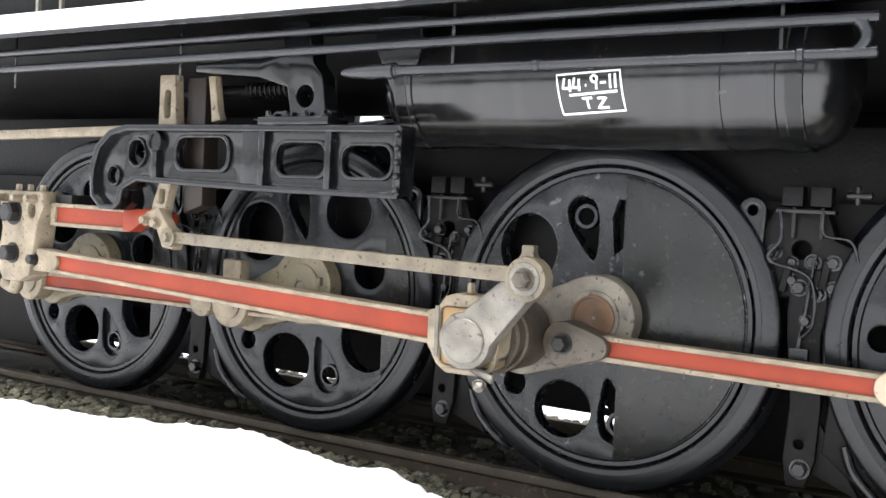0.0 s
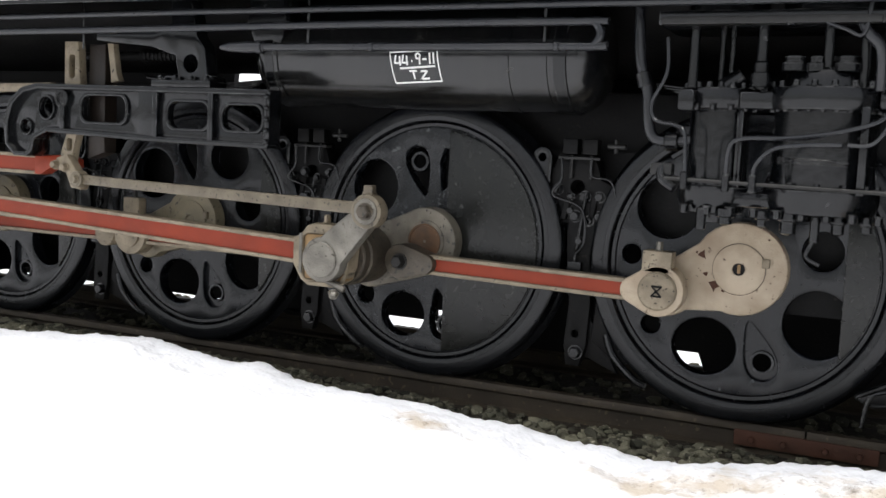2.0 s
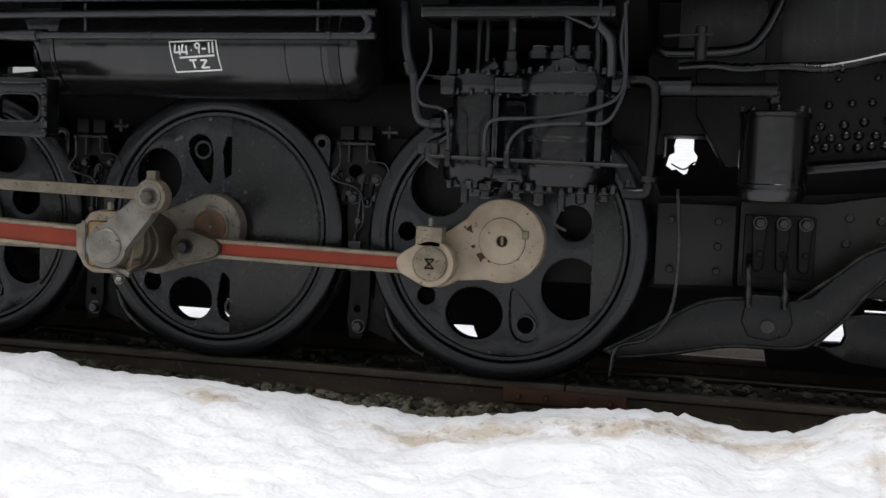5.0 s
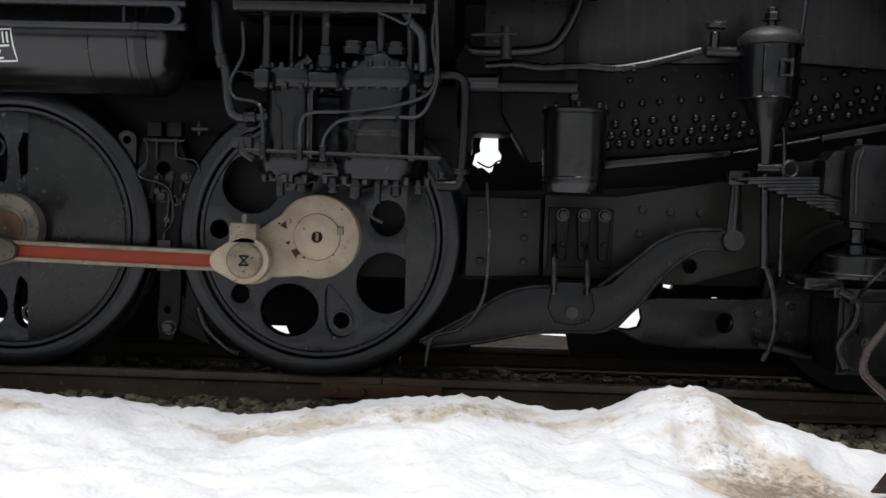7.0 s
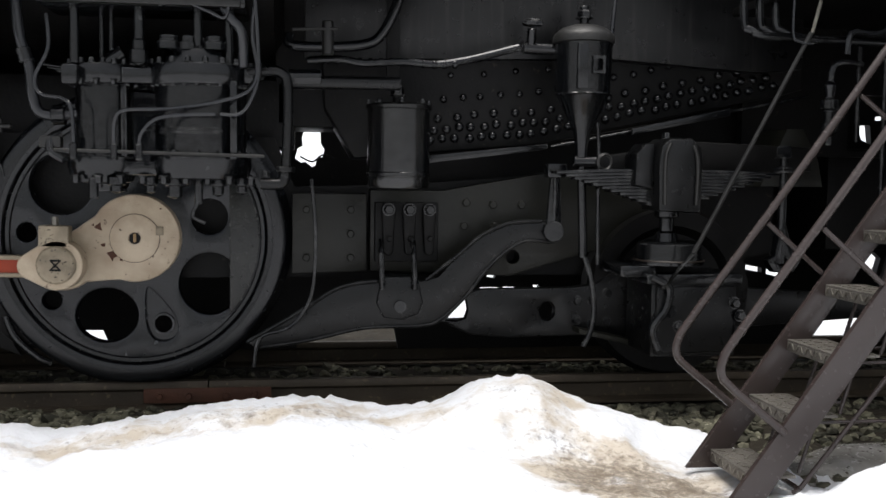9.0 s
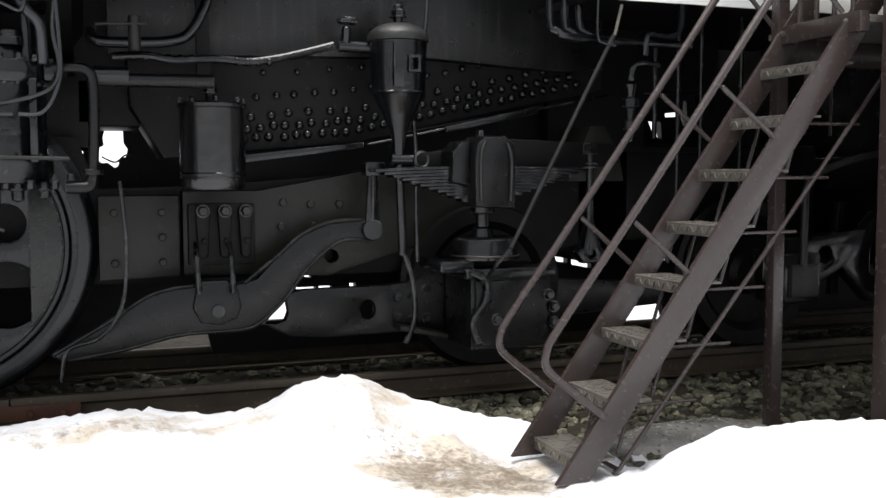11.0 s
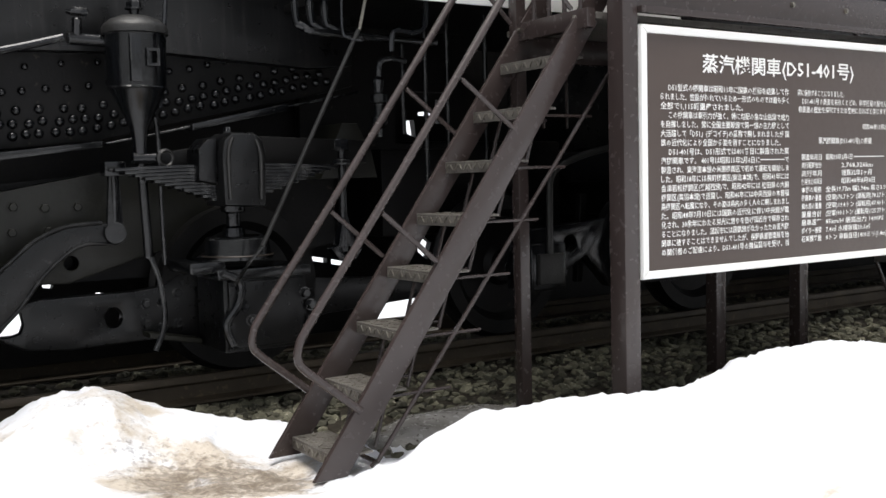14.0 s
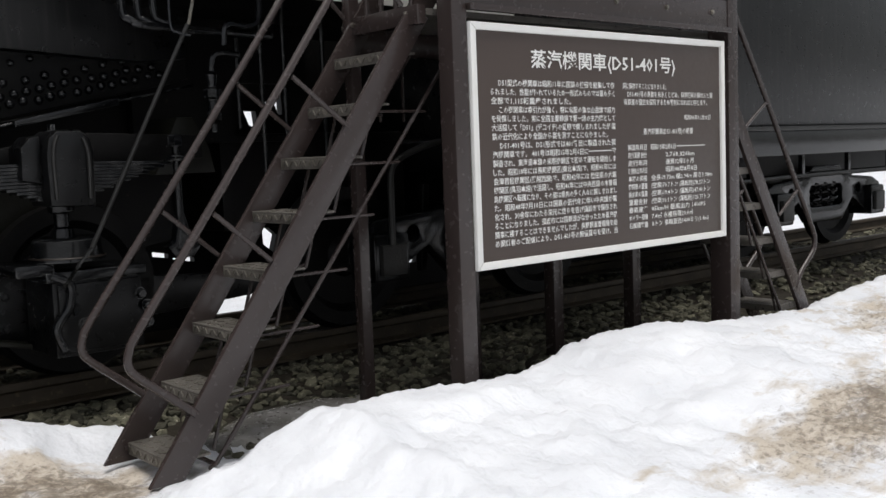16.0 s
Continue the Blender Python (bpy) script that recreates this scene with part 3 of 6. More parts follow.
def driving_wheel(x, main):
    """A disc wheel with cored holes, its tyre with flange, counterweight, hub and axle end. Front face at y = 0."""
    if main:
        holes = [ring(-.35, .255, .13, .145), tear(-.055, .225, 17, 1.05), ring(-.50, .0, .045, n=16), ring(-.385, -.315, .05, n=16), ring(-.16, -.40, .125, .115), tear(.03, -.25, 192, 1.05)]
        holes.append([(0.035, 0.25), (0.066, 0.28), (0.066, 0.47), (0.045, 0.47), (0.02, 0.40)])
        chord = 0.075
    else:
        holes = [ring(-.345, .25, .145), tear(-.05, .23, 17), ring(.20, .365, .13, .12), tear(.045, -.24, 200, 1.1), ring(-.505, .02, .045, n=16), ring(-.395, -.30, .045, n=16), ring(-.145, -.375, .145, .13), ring(.335, -.225, .145, .15), ring(.335, .10, .085)]
        chord = 0.43
    wheel = part("driving_wheel", plate([(x + a, .7 + b) for a, b in disc_outline()], [[(x + a, .7 + b) for a, b in h] for h in holes], 0.022, 0.10, 0.012), WORNWHEEL if main else WHEEL, loco, "black disc driving wheel with cored holes and bright tyre edge")
    tyre = lathe((x, 0, .7), (0, 1, 0), [(.012, .606), (.0, .614), (-.004, .634), (-.0028, .635), (-.0028, .637), (-.004, .638), (-.004, .68), (.0, .690), (.008, .698), (.09, .702), (.10, .715), (.112, .728), (.125, .722), (.13, .70), (.13, .60), (.012, .60)], 128)
    part("tyre", tyre, TYRE, wheel)
    part("rim", lathe((x, 0, .7), (0, 1, 0), [(.024, .575), (.014, .582), (.012, .598), (.024, .606)], 96), TYRE, wheel)
    seg = []
    r = 0.572
    a0 = math.acos(chord / r)
    for k in range(33):
        a = -a0 + 2 * a0 * k / 32
        seg.append((x + r * math.cos(a), .7 + r * math.sin(a)))
    part("counterweight", plate(seg, [], 0.008, 0.06, 0.008), WEIGHT, wheel, "smooth dark counterweight plate of the wheel")
    px, pz = x - .318, .585
    if main:
        part("bush", lathe((x - .10, .06, .7 + .40), (0, -1, 0), [(0, .055), (.025, .05), (.025, .036), (-.01, .036)], 28), WHEEL, wheel)
        part("bush", lathe((x + .085, .06, .7 - .43), (0, -1, 0), [(0, .055), (.025, .05), (.025, .036), (-.01, .036)], 28), WHEEL, wheel)
        part("hub", plate(capsule(x, .7, .172, px, pz, .15, 28), [], -.075, .05, 0.014), ROUGHHUB, wheel, "flaked grey-white hub boss round the axle")
        part("axle_end", lathe((x, -.02, .7), (0, -1, 0), [(.05, .092), (.064, .090), (.064, .082), (.058, .079), (.058, .012), (.05, 0)], 40), RUSTDISC, wheel, "rust-brown axle end")
        part("axle_collar", lathe((x, -.02, .7), (0, -1, 0), [(.05, .112), (.061, .108), (.061, .092), (.05, .09)], 40), ROUGHHUB, wheel)
    else:
        coat, rim = (HUBWHITE, .208) if x > 1 else (TANHUB, .180)
        part("hub", plate(waist(x, .7, rim, px, pz, .13), [], -.06, .05, 0.012), coat, wheel, "cream-painted hub boss with rust chips" if x > 1 else "dull tan hub boss")
        part("axle_end", lathe((x, -.06, .7), (0, -1, 0), [(0, .113), (.008, .113), (.011, .108), (.011, .03), (.003, .026), (.003, 0)], 40), coat, wheel, "turned steel axle end with a centre hole")
        part("key", box(x + .098, x + .13, -.078, -.05, .715, .755, .004), STEEL, wheel)
    if not main and x > 1:
        # raised dark ring and disc drawn for the shade in groove and hole
        part("groove", lathe((x, -.06, .7), (0, -1, 0), [(.0, .1155), (.0012, .1155), (.0012, .113), (.0, .113)], 48), DARKBROWN, wheel)
        part("centre_hole", lathe((x, -.06, .7), (0, -1, 0), [(.004, .030), (.0045, .030), (.0045, 0)], 20), SOOT_SHADE, wheel)
        part("plug", box(x - .006, x + .008, -.072, -.064, .682, .722, .003), BRASS, wheel)
        for cx, cz, r, n_ in ((-.157, .055, .032, 5), (-.10, -.074, .042, 7), (-.185, .062, .012, 5), (.12, .14, .007, 6), (-.14, -.03, .015, 6), (-.06, -.10, .014, 5)):
            chip = [(x + cx + r * (.6 + .5 * math.sin(7 * k + n_)) * math.cos(6.283 * k / n_), .7 + cz + .8 * r * (.7 + .4 * math.cos(5 * k)) * math.sin(6.283 * k / n_)) for k in range(n_)]
            part("rust_chip", plate(chip, [], -.0625, -.05), RAILRED, wheel, "rusty spot where the paint has flaked")
    if not main:
        part("pocket", plate([(x + a, .7 + b) for a, b in tear(.04, -.23, 200, 1.2)], [ring(x + .115, .7 - .42, .042, n=20)], .055, .075), WHEEL, wheel)
        part("bush", lathe((x + .115, .06, .7 - .42), (0, -1, 0), [(0, .055), (.02, .052), (.02, .042), (-.01, .042)], 28), WHEEL, wheel)
    return wheel


for wx, is_main in ((-3.1, False), (-1.55, False), (0.0, True), (1.55, False)):
    grown = Matrix.Translation((wx, 0, .7)) @ Matrix.Diagonal((1.016, 1, 1.016, 1)) @ Matrix.Translation((-wx, 0, -.7))
    driving_wheel(wx, is_main).matrix_local = Matrix.Translation((-.02 if is_main else 0, 0, 0)) @ grown
for wx in (-3.1, -1.55, 0.0, 1.55):
    part("axle", drum((wx, 0.08, .7), (wx, 1.17, .7), .09), SOOT_SHADE, loco)
    far = lathe((wx, 1.12, .7), (0, 1, 0), [(.0, .722), (.02, .728), (.03, .702), (.13, .70), (.13, .60), (.1, .575), (.1, .50), (.04, .50), (.0, .60)], 64)
    part("far_tyre", far, SOOT_SHADE, loco)
    for k in range(7):
        a = 2 * math.pi * (k + .3) / 7
        part("far_spoke", beam((wx + .1 * math.cos(a), 1.19, .7 + .1 * math.sin(a)), (wx + .6 * math.cos(a), 1.19, .7 + .6 * math.sin(a)), .07, .13), SOOT_SHADE, loco)


def rod(x0, z0, x1, z1, y, h0, h1, w, name, label):
    """A fluted rod: cream edges and a sunk red panel, tapering from h0 to h1."""
    d = Vector((x1 - x0, 0, z1 - z0)).normalized()
    up = Vector((-d.z, 0, d.x))

    def q(x, z, s):
        return (x + up.x * s, z + up.z * s)
    e = 0.036
    in0, in1 = h0 / 2 - 0.020, h1 / 2 - 0.020
    p0, p1 = Vector((x0, 0, z0)) + d * e, Vector((x1, 0, z1)) - d * e
    outer = [q(x0, z0, -h0 / 2), q(x1, z1, -h1 / 2), q(x1, z1, h1 / 2), q(x0, z0, h0 / 2)]
    hole = [q(p0.x, p0.z, -in0), q(p1.x, p1.z, -in1), q(p1.x, p1.z, in1), q(p0.x, p0.z, in0)]
    ob = part(name, plate(outer, [hole], y - w / 2, y + w / 2, 0.004), STEEL, loco, label)
    hole = [q(p0.x, p0.z, -in0 - .004), q(p1.x, p1.z, -in1 - .004), q(p1.x, p1.z, in1 + .004), q(p0.x, p0.z, in0 + .004)]
    part("flute", plate(hole, [], y - w / 2 + .016, y + w / 2 - .016), RED, ob, "red-painted sunk panel")
    return ob


# coupling rods
crod = rod(0.0, .575, 1.10, .573, -.165, .10, .10, .06, "coupling_rod", "red and cream fluted coupling rod between two driving wheels")
part("rod_eye", plate(capsule(1.232, .585, .118, 1.12, .577, .062, 20), [], -.215, -.12, .01), HUBWHITE, crod, "round cream rod end on the crank pin")
part("pin_cap", lathe((1.232, -.215, .585), (0, -1, 0), [(0, .088), (.012, .088), (.018, .08), (.018, 0)], 36), STEEL, crod)
for s in (-1, 1):
    part("mark", beam((1.208, -.235, .585 + .022 * s), (1.256, -.235, .585 + .022 * s), .008, .008, 0), SOOT_SHADE, crod)
    part("mark", beam((1.232 + .022 * s, -.235, .561), (1.232 + .022 * s, -.235, .609), .008, .008, 0), SOOT_SHADE, crod)
    part("mark", beam((1.212, -.236, .585 + .02 * s), (1.252, -.236, .585 - .02 * s), .006, .006, 0), SOOT_SHADE, crod)
part("oil_box", box(1.15, 1.285, -.215, -.13, .66, .765, .01), STEEL, crod, "square cream oil box on the rod end")
part("oil_cap", bolt(1.215, -.17, .765, .017, (0, 0, 1), .04), BARE, crod)
part("knuckle", plate(capsule(-.075, .578, .088, .06, .577, .05, 18), [], -.225, -.12, .008), GREASE, crod, "knuckle joint of the rod with a castle nut")
part("knuckle_nut", bolt(-.075, -.225, .578, .034, h=.045), DARKSTEEL, crod)
crod2 = rod(-3.42, .585, -.40, .583, -.165, .10, .10, .06, "coupling_rod", "cream and red coupling rod behind the main rod")
for ex in (-3.418, -1.868):
    part("rod_eye", plate(ring(ex, .585, .118, n=32), [], -.215, -.12, .01), STEEL, crod2)
    part("pin_cap", lathe((ex, -.215, .585), (0, -1, 0), [(0, .075), (.012, .075), (.012, 0)], 28), STEEL, crod2)
    part("oil_box", box(ex - .06, ex + .06, -.205, -.14, .69, .80, .01), STEEL, crod2)
    part("oil_cap", bolt(ex, -.17, .80, .016, (0, 0, 1), .035), DARKSTEEL, crod2)
for ex, er in ((-2.06, .075),):
    part("knuckle", plate(ring(ex, .578, er, n=24), [], -.215, -.12, .008), STEEL, crod2)
settle(crod, -.006, about=(1.232, .585), turn=.019)
settle(crod2, 0, 0, .015)
# main rod and big end
mrod = rod(-2.93, .742, -.49, .606, -.44, .112, .125, .075, "main_rod", "long red fluted main rod with cream edges")
be = [(-.53, .545), (-.485, .47), (-.44, .44), (-.30, .44), (-.245, .47), (-.21, .54), (-.20, .64), (-.235, .70), (-.25, .745), (-.40, .755), (-.45, .74), (-.49, .69), (-.53, .68)]
part("big_end", plate(be, [slot(-.47, -.225, .47, .70, .03)], -.485, -.39, .008), STEEL, mrod, "cream strap of the main rod's big end")
part("bearing", plate(slot(-.468, -.227, .472, .698, .02), [ring(-.318, .585, .085)], -.475, -.40, .006), BRASS, mrod, "split brass bearing block")
part("wedge", box(-.492, -.474, -.49, -.40, .50, .70, .004), BARE, mrod)
part("pin_collar", lathe((-.318, -.11, .585), (0, -1, 0), [(0, .15), (.20, .15), (.21, .142), (.26, .142), (.27, .135), (.27, 0)], 40), GREASE, mrod, "dark steel crank pin collar")
part("oil_cup", bolt(-.36, -.44, .755, .018, (0, 0, 1), .04), STEEL, mrod)
part("small_end", plate(capsule(-2.985, .745, .062, -2.86, .738, .056, 16), [], -.48, -.395, .008), STEEL, mrod)
part("gudgeon_nut", bolt(-2.985, -.48, .745, .028, h=.04), DARKSTEEL, mrod)
settle(mrod, -.02, about=(-2.93, .742), turn=-.0118)
# return crank
arm = part("return_crank", plate(waist(-.318, .585, .112, -.062, .842, .066, 18), [], -.555, -.49, .01), BARE, loco, "bright steel return crank arm on the main pin")
part("boss", lathe((-.318, -.555, .585), (0, -1, 0), [(0, .088), (.008, .088), (.012, .083), (.012, 0)], 40), BARE, arm)
part("clamp_bolt", drum((-.385, -.52, .515), (-.20, -.52, .445), .016), BARE, arm)
part("nut", bolt(-.255, -.53, .428, .022, (0.3, -.6, -.7), .03), BARE, arm)
erod = part("eccentric_rod", plate([(-1.86, .895), (-.14, .826), (-.10, .80), (-.02, .80), (.0, .84), (-.02, .90), (-.045, .945), (-.085, .945), (-.12, .89), (-.16, .884), (-1.86, .945)], [], -.60, -.565, .006), OILED, loco, "slim oily-brown eccentric rod with bolted ends")
part("rod_eye", plate(ring(-.06, .842, .082, n=28), [], -.625, -.56, .008), OILED, erod)
part("pin_washer", lathe((-.06, -.625, .842), (0, -1, 0), [(0, .062), (.006, .06), (.006, 0)], 28), BARE, erod)
part("pin_nut", bolt(-.06, -.63, .842, .034, h=.04), GREASE, erod)
part("oil_cap", box(-.085, -.035, -.61, -.57, .92, .965, .008), OILED, erod)
part("rod_eye", plate(ring(-1.885, .92, .045, n=20), [], -.615, -.555, .006), OILED, erod)
part("pin_nut", bolt(-1.885, -.615, .92, .024, h=.025), OILED, erod)
settle(arm, -.02, 0, .028)
settle(erod, .0, 0, 0, (-1.885, .92), -.0148)
# crosshead, slide bar, link and radius rod
xh = part("crosshead", plate([(-3.30, 1.10), (-2.93, 1.10), (-2.92, 1.02), (-2.97, .92), (-2.99, .80), (-3.02, .66), (-3.10, .62), (-3.24, .62), (-3.30, .70), (-3.26, .90)], [ring(-3.02, 1.0, .03, .04, n=16)], -.50, -.38, .012), STEEL, loco, "cream steel crosshead with large nuts")
for bx, bz, br in ((-3.16, .985, .055), (-3.16, .77, .045), (-3.24, 1.06, .022), (-3.10, 1.06, .022), (-2.99, 1.06, .022)):
    part("nut", bolt(bx, -.50, bz, br, h=.06), DARKSTEEL if br > .04 else STEEL, xh)
for bx in (-3.2, -3.1, -3.0):
    part("stud", bolt(bx, -.44, 1.10, .02, (0, 0, 1), .035), STEEL, xh)
part("crosshead_shoe", box(-3.30, -2.80, -.42, -.28, 1.0, 1.09, .01), DARKSTEEL, xh)
part("drop_link", tube([(-3.17, -.46, .63), (-3.20, -.45, .58), (-3.30, -.44, .60)], .035, 12), STEEL, xh)
part("piston_rod", drum((-3.9, -.44, .78), (-3.25, -.44, .78), .04), BARE, loco, "bright piston rod")
sb = rod(-2.92, .985, -2.32, .98, -.42, .12, .115, .07, "slide_bar", "red slide bar with cream edges")
part("slide_bar_end", plate([(-2.36, .925), (-2.36, 1.04), (-2.29, 1.035), (-2.12, 1.045), (-2.06, 1.02), (-2.06, .975), (-2.24, .965), (-2.31, .925)], [], -.460, -.380, .006), RED, sb, "red tapered bar end")
part("radius_rod", plate([(-3.5, 1.375), (-2.45, 1.40), (-2.3, 1.405), (-2.3, 1.455), (-2.45, 1.45), (-3.5, 1.425)], [], -.40, -.36, .005), STEEL, loco, "cream radius rod")
link = part("expansion_link", plate([(-2.05, 1.70), (-1.95, 1.70), (-1.93, 1.45), (-1.95, 1.20), (-1.98, 1.10), (-2.0, 1.0), (-2.09, 1.0), (-2.07, 1.10), (-2.03, 1.20), (-2.05, 1.45)], [slot(-2.015, -1.975, 1.50, 1.63, .018), slot(-2.03, -1.99, 1.10, 1.17, .015)], -.52, -.47, .006), STEEL, loco, "curved cream expansion link hanging in the bracket")
part("link_cheek", plate([(-1.92, 1.69), (-1.80, 1.69), (-1.80, 1.10), (-1.92, 1.06)], [], -.47, -.38, .01), DARKBROWN, link, "rusty brown inner link cheek")
part("hanger", plate([(-1.76, 1.69), (-1.715, 1.69), (-1.69, 1.53), (-1.67, 1.49), (-1.73, 1.48), (-1.735, 1.54)], [], -.50, -.46, .006), STEEL, link)
part("link_foot", plate([(-2.07, 1.06), (-1.99, 1.08), (-1.90, .97), (-1.86, .95), (-1.89, .89), (-1.96, .90), (-2.0, .98), (-2.09, 1.0)], [], -.555, -.50, .008), STEEL, link)
for bx, bz in ((-2.07, 1.02), (-2.0, 1.01)):
    part("nut", bolt(bx, -.555, bz, .022, h=.03), STEEL, link)
# link bracket: plate with holes, flanges round its edge
oc = [(-2.43, 1.12), (-2.445, 1.26), (-2.40, 1.37), (-2.31, 1.44), (-2.20, 1.465), (-.63, 1.455), (-.63, 1.165), (-1.40, 1.175), (-2.02, 1.195), (-2.11, 1.20), (-2.20, 1.16), (-2.22, 1.09), (-2.26, 1.06), (-2.36, 1.06)]
hs = [ring(-2.14, 1.335, .055, .06, n=20), ring(-2.295, 1.225, .04, n=18), slot(-1.875, -1.565, 1.265, 1.405, .05), slot(-1.275, -1.015, 1.25, 1.385, .05), slot(-.925, -.685, 1.25, 1.375, .05)]
br = part("link_bracket", plate(oc, hs, -.555, -.52, .006), BLACK, loco, "heavy black cast bracket with oval holes and raised ribs")
part("rib", plate(oc, [[(-2.405, 1.13), (-2.41, 1.25), (-2.37, 1.35), (-2.295, 1.412), (-2.19, 1.435), (-.655, 1.427), (-.655, 1.192), (-1.40, 1.203), (-2.02, 1.223), (-2.12, 1.228), (-2.225, 1.18), (-2.25, 1.10), (-2.27, 1.085), (-2.35, 1.085)]], -.59, -.48, .006), BLACK, br)
for x in (-1.345, -.985, -.64):
    part("rib", box(x - .016, x + .016, -.588, -.49, 1.18, 1.445, .005), BLACK, br)
part("rib", box(-1.47, -1.35, -.575, -.50, 1.185, 1.45, .01), BLACK, br)
part("boss", lathe((-2.005, -.555, 1.385), (0, -1, 0), [(0, .05), (.03, .048), (.03, .034), (.02, .03), (.02, 0)], 24), BLACK, br)
part("rib", box(-2.02, -1.985, -.585, -.52, 1.20, 1.35, .006), BLACK, br)
for h in hs:
    cx, cz = sum(p[0] for p in h) / len(h), sum(p[1] for p in h) / len(h)
    part("lip", plate([(cx + (x - cx) * 1.12, cz + (z - cz) * 1.2) for x, z in h], [h], -.566, -.55, .004), BLACK, br)
for k in range(5):
    part("rivet", rivet(-.635, -.595, 1.20 + .055 * k, .014, bmesh.new(), (0.7, -.7, 0)), BLACK, br)
lug = part("reverser_bracket", plate([(-1.34, 1.485), (-1.30, 1.52), (-1.22, 1.52), (-1.24, 1.62), (-1.40, 1.665), (-1.78, 1.70), (-1.78, 1.745), (-1.40, 1.745), (-1.27, 1.76), (-1.27, 1.9), (-1.14, 1.9), (-1.10, 1.72), (-1.05, 1.66), (-1.03, 1.52), (-1.0, 1.52), (-.99, 1.485)], [ring(-1.14, 1.58, .045, n=20)], -.56, -.47, .01), BLACK, loco, "black cast bracket with a round eye on the valve gear")
part("foot", box(-1.36, -.98, -.60, -.46, 1.458, 1.492, .006), BLACK, lug)
for k in range(4):
    part("nut", bolt(-1.31 + .1 * k, -.585, 1.492, .014, (0, 0, 1), .025), BLACK, lug)
part("spring_coil", tube([(-1.62 + .004 * k, -.40 + .035 * math.cos(k * .9), 1.60 + .035 * math.sin(k * .9)) for k in range(90)], .006, 5, 1), SOOT_SHADE, loco)
part("reverser_shaft", drum((-2.2, -.36, 1.60), (-1.25, -.36, 1.61), .028), SOOT_SHADE, loco)

for ob_ in (br, lug, link):
    settle(ob_, -.02, 0, -.03)

# running board, pipes and reservoir
rb = part("running_board", box(-5, 2.9, -.82, .2, 1.90, 1.925, .004), SOOT_SHADE, loco, "steel running board with a white-painted edge")
part("edge_strip", box(-5, 2.9, -.835, -.82, 1.847, 1.935, .003), WHITE, rb, "white-painted edge of the running board")
# dark strip added as the shadow line below the white edge
part("edge_lip", box(-5, 2.9, -.828, -.80, 1.826, 1.846, .003), BLACK, rb)
part("stanchion", box(-2.62, -2.60, -.80, -.78, 1.93, 2.6, .003), BARE, rb)
part("stanchion", box(-2.45, -2.43, -.80, -.78, 1.93, 2.6, .003), BARE, rb)
pa = part("air_pipe", tube([(-5, -.72, 1.755), (-1, -.72, 1.775), (2.2, -.72, 1.775)], .017, 12, 2), PIPE, loco, "long grey-black air pipe under the running board")
zb, zc, xe = 1.675, 1.575, 1.03
pts = [(-5, -.72, 1.645), (-1.5, -.72, 1.665), (0, -.72, zb)] + [(xe + .05 * math.sin(a), -.72, (zb + zc) / 2 + .05 * math.cos(a)) for a in (math.pi * k / 8 for k in range(9))] + [(0, -.72, zc), (-.57, -.72, zc)]
pb = part("cooling_pipe", tube(pts, .019, 12, 3), PIPE, loco, "grey-black pipe bent back on itself before the reservoir")
part("nozzle", lathe((-.56, -.72, zc), (-1, 0, 0), [(0, .02), (.0, .032), (.03, .032), (.03, .026), (.08, .03), (.2, .022), (.245, .012), (.25, 0)], 16), PIPE, pb, "tapered pipe end with a collar")
for x in (-.56, .03, .9):
    part("sleeve", drum((x - .012, -.72, zc), (x + .012, -.72, zc), .025), PIPE, pb)
for x in (-2.9, -1.75, -.36, .8):
    part("clip", box(x - .006, x + .006, -.70, -.694, 1.60, 1.90, .002), BLACK, pa)
tank = part("air_reservoir", lathe((-.86, -.22, 1.60), (1, 0, 0), [(0, 0), (.0, .08), (.02, .15), (.06, .21), (.11, .242), (.16, .25), (1.70, .25), (1.75, .242), (1.80, .21), (1.84, .15), (1.86, .08), (1.86, 0)], 72), GLOSS, loco, "glossy black air reservoir with white painted lettering")
for x in (-.66, .58, .76):
    part("seam", lathe((x, -.22, 1.60), (1, 0, 0), [(-.012, .25), (-.01, .256), (.01, .256), (.012, .25)], 72), GLOSS, tank)
for x in (-.70, .83):
    part("strap", lathe((x, -.22, 1.60), (1, 0, 0), [(-.03, .25), (-.028, .258), (.028, .258), (.03, .25)], 72), BLACK, tank)
    part("bracket", box(x - .03, x + .03, -.24, -.02, 1.80, 1.92, .004), BLACK, tank)
part("clamp", plate([(-.82, 1.86), (-.62, 1.86), (-.60, 1.74), (-.66, 1.55), (-.74, 1.55), (-.84, 1.75)], [], -.47, -.43, .01), BLACK, tank)


def on_tank(u, v):
    """A place on the reservoir's skin, u along it and v up its front."""
    a = (v - 1.60) / 0.25
    a = math.asin(max(-1, min(1, a)))
    return Vector((u, -.22 - .2525 * math.cos(a), 1.60 + .2525 * math.sin(a)))


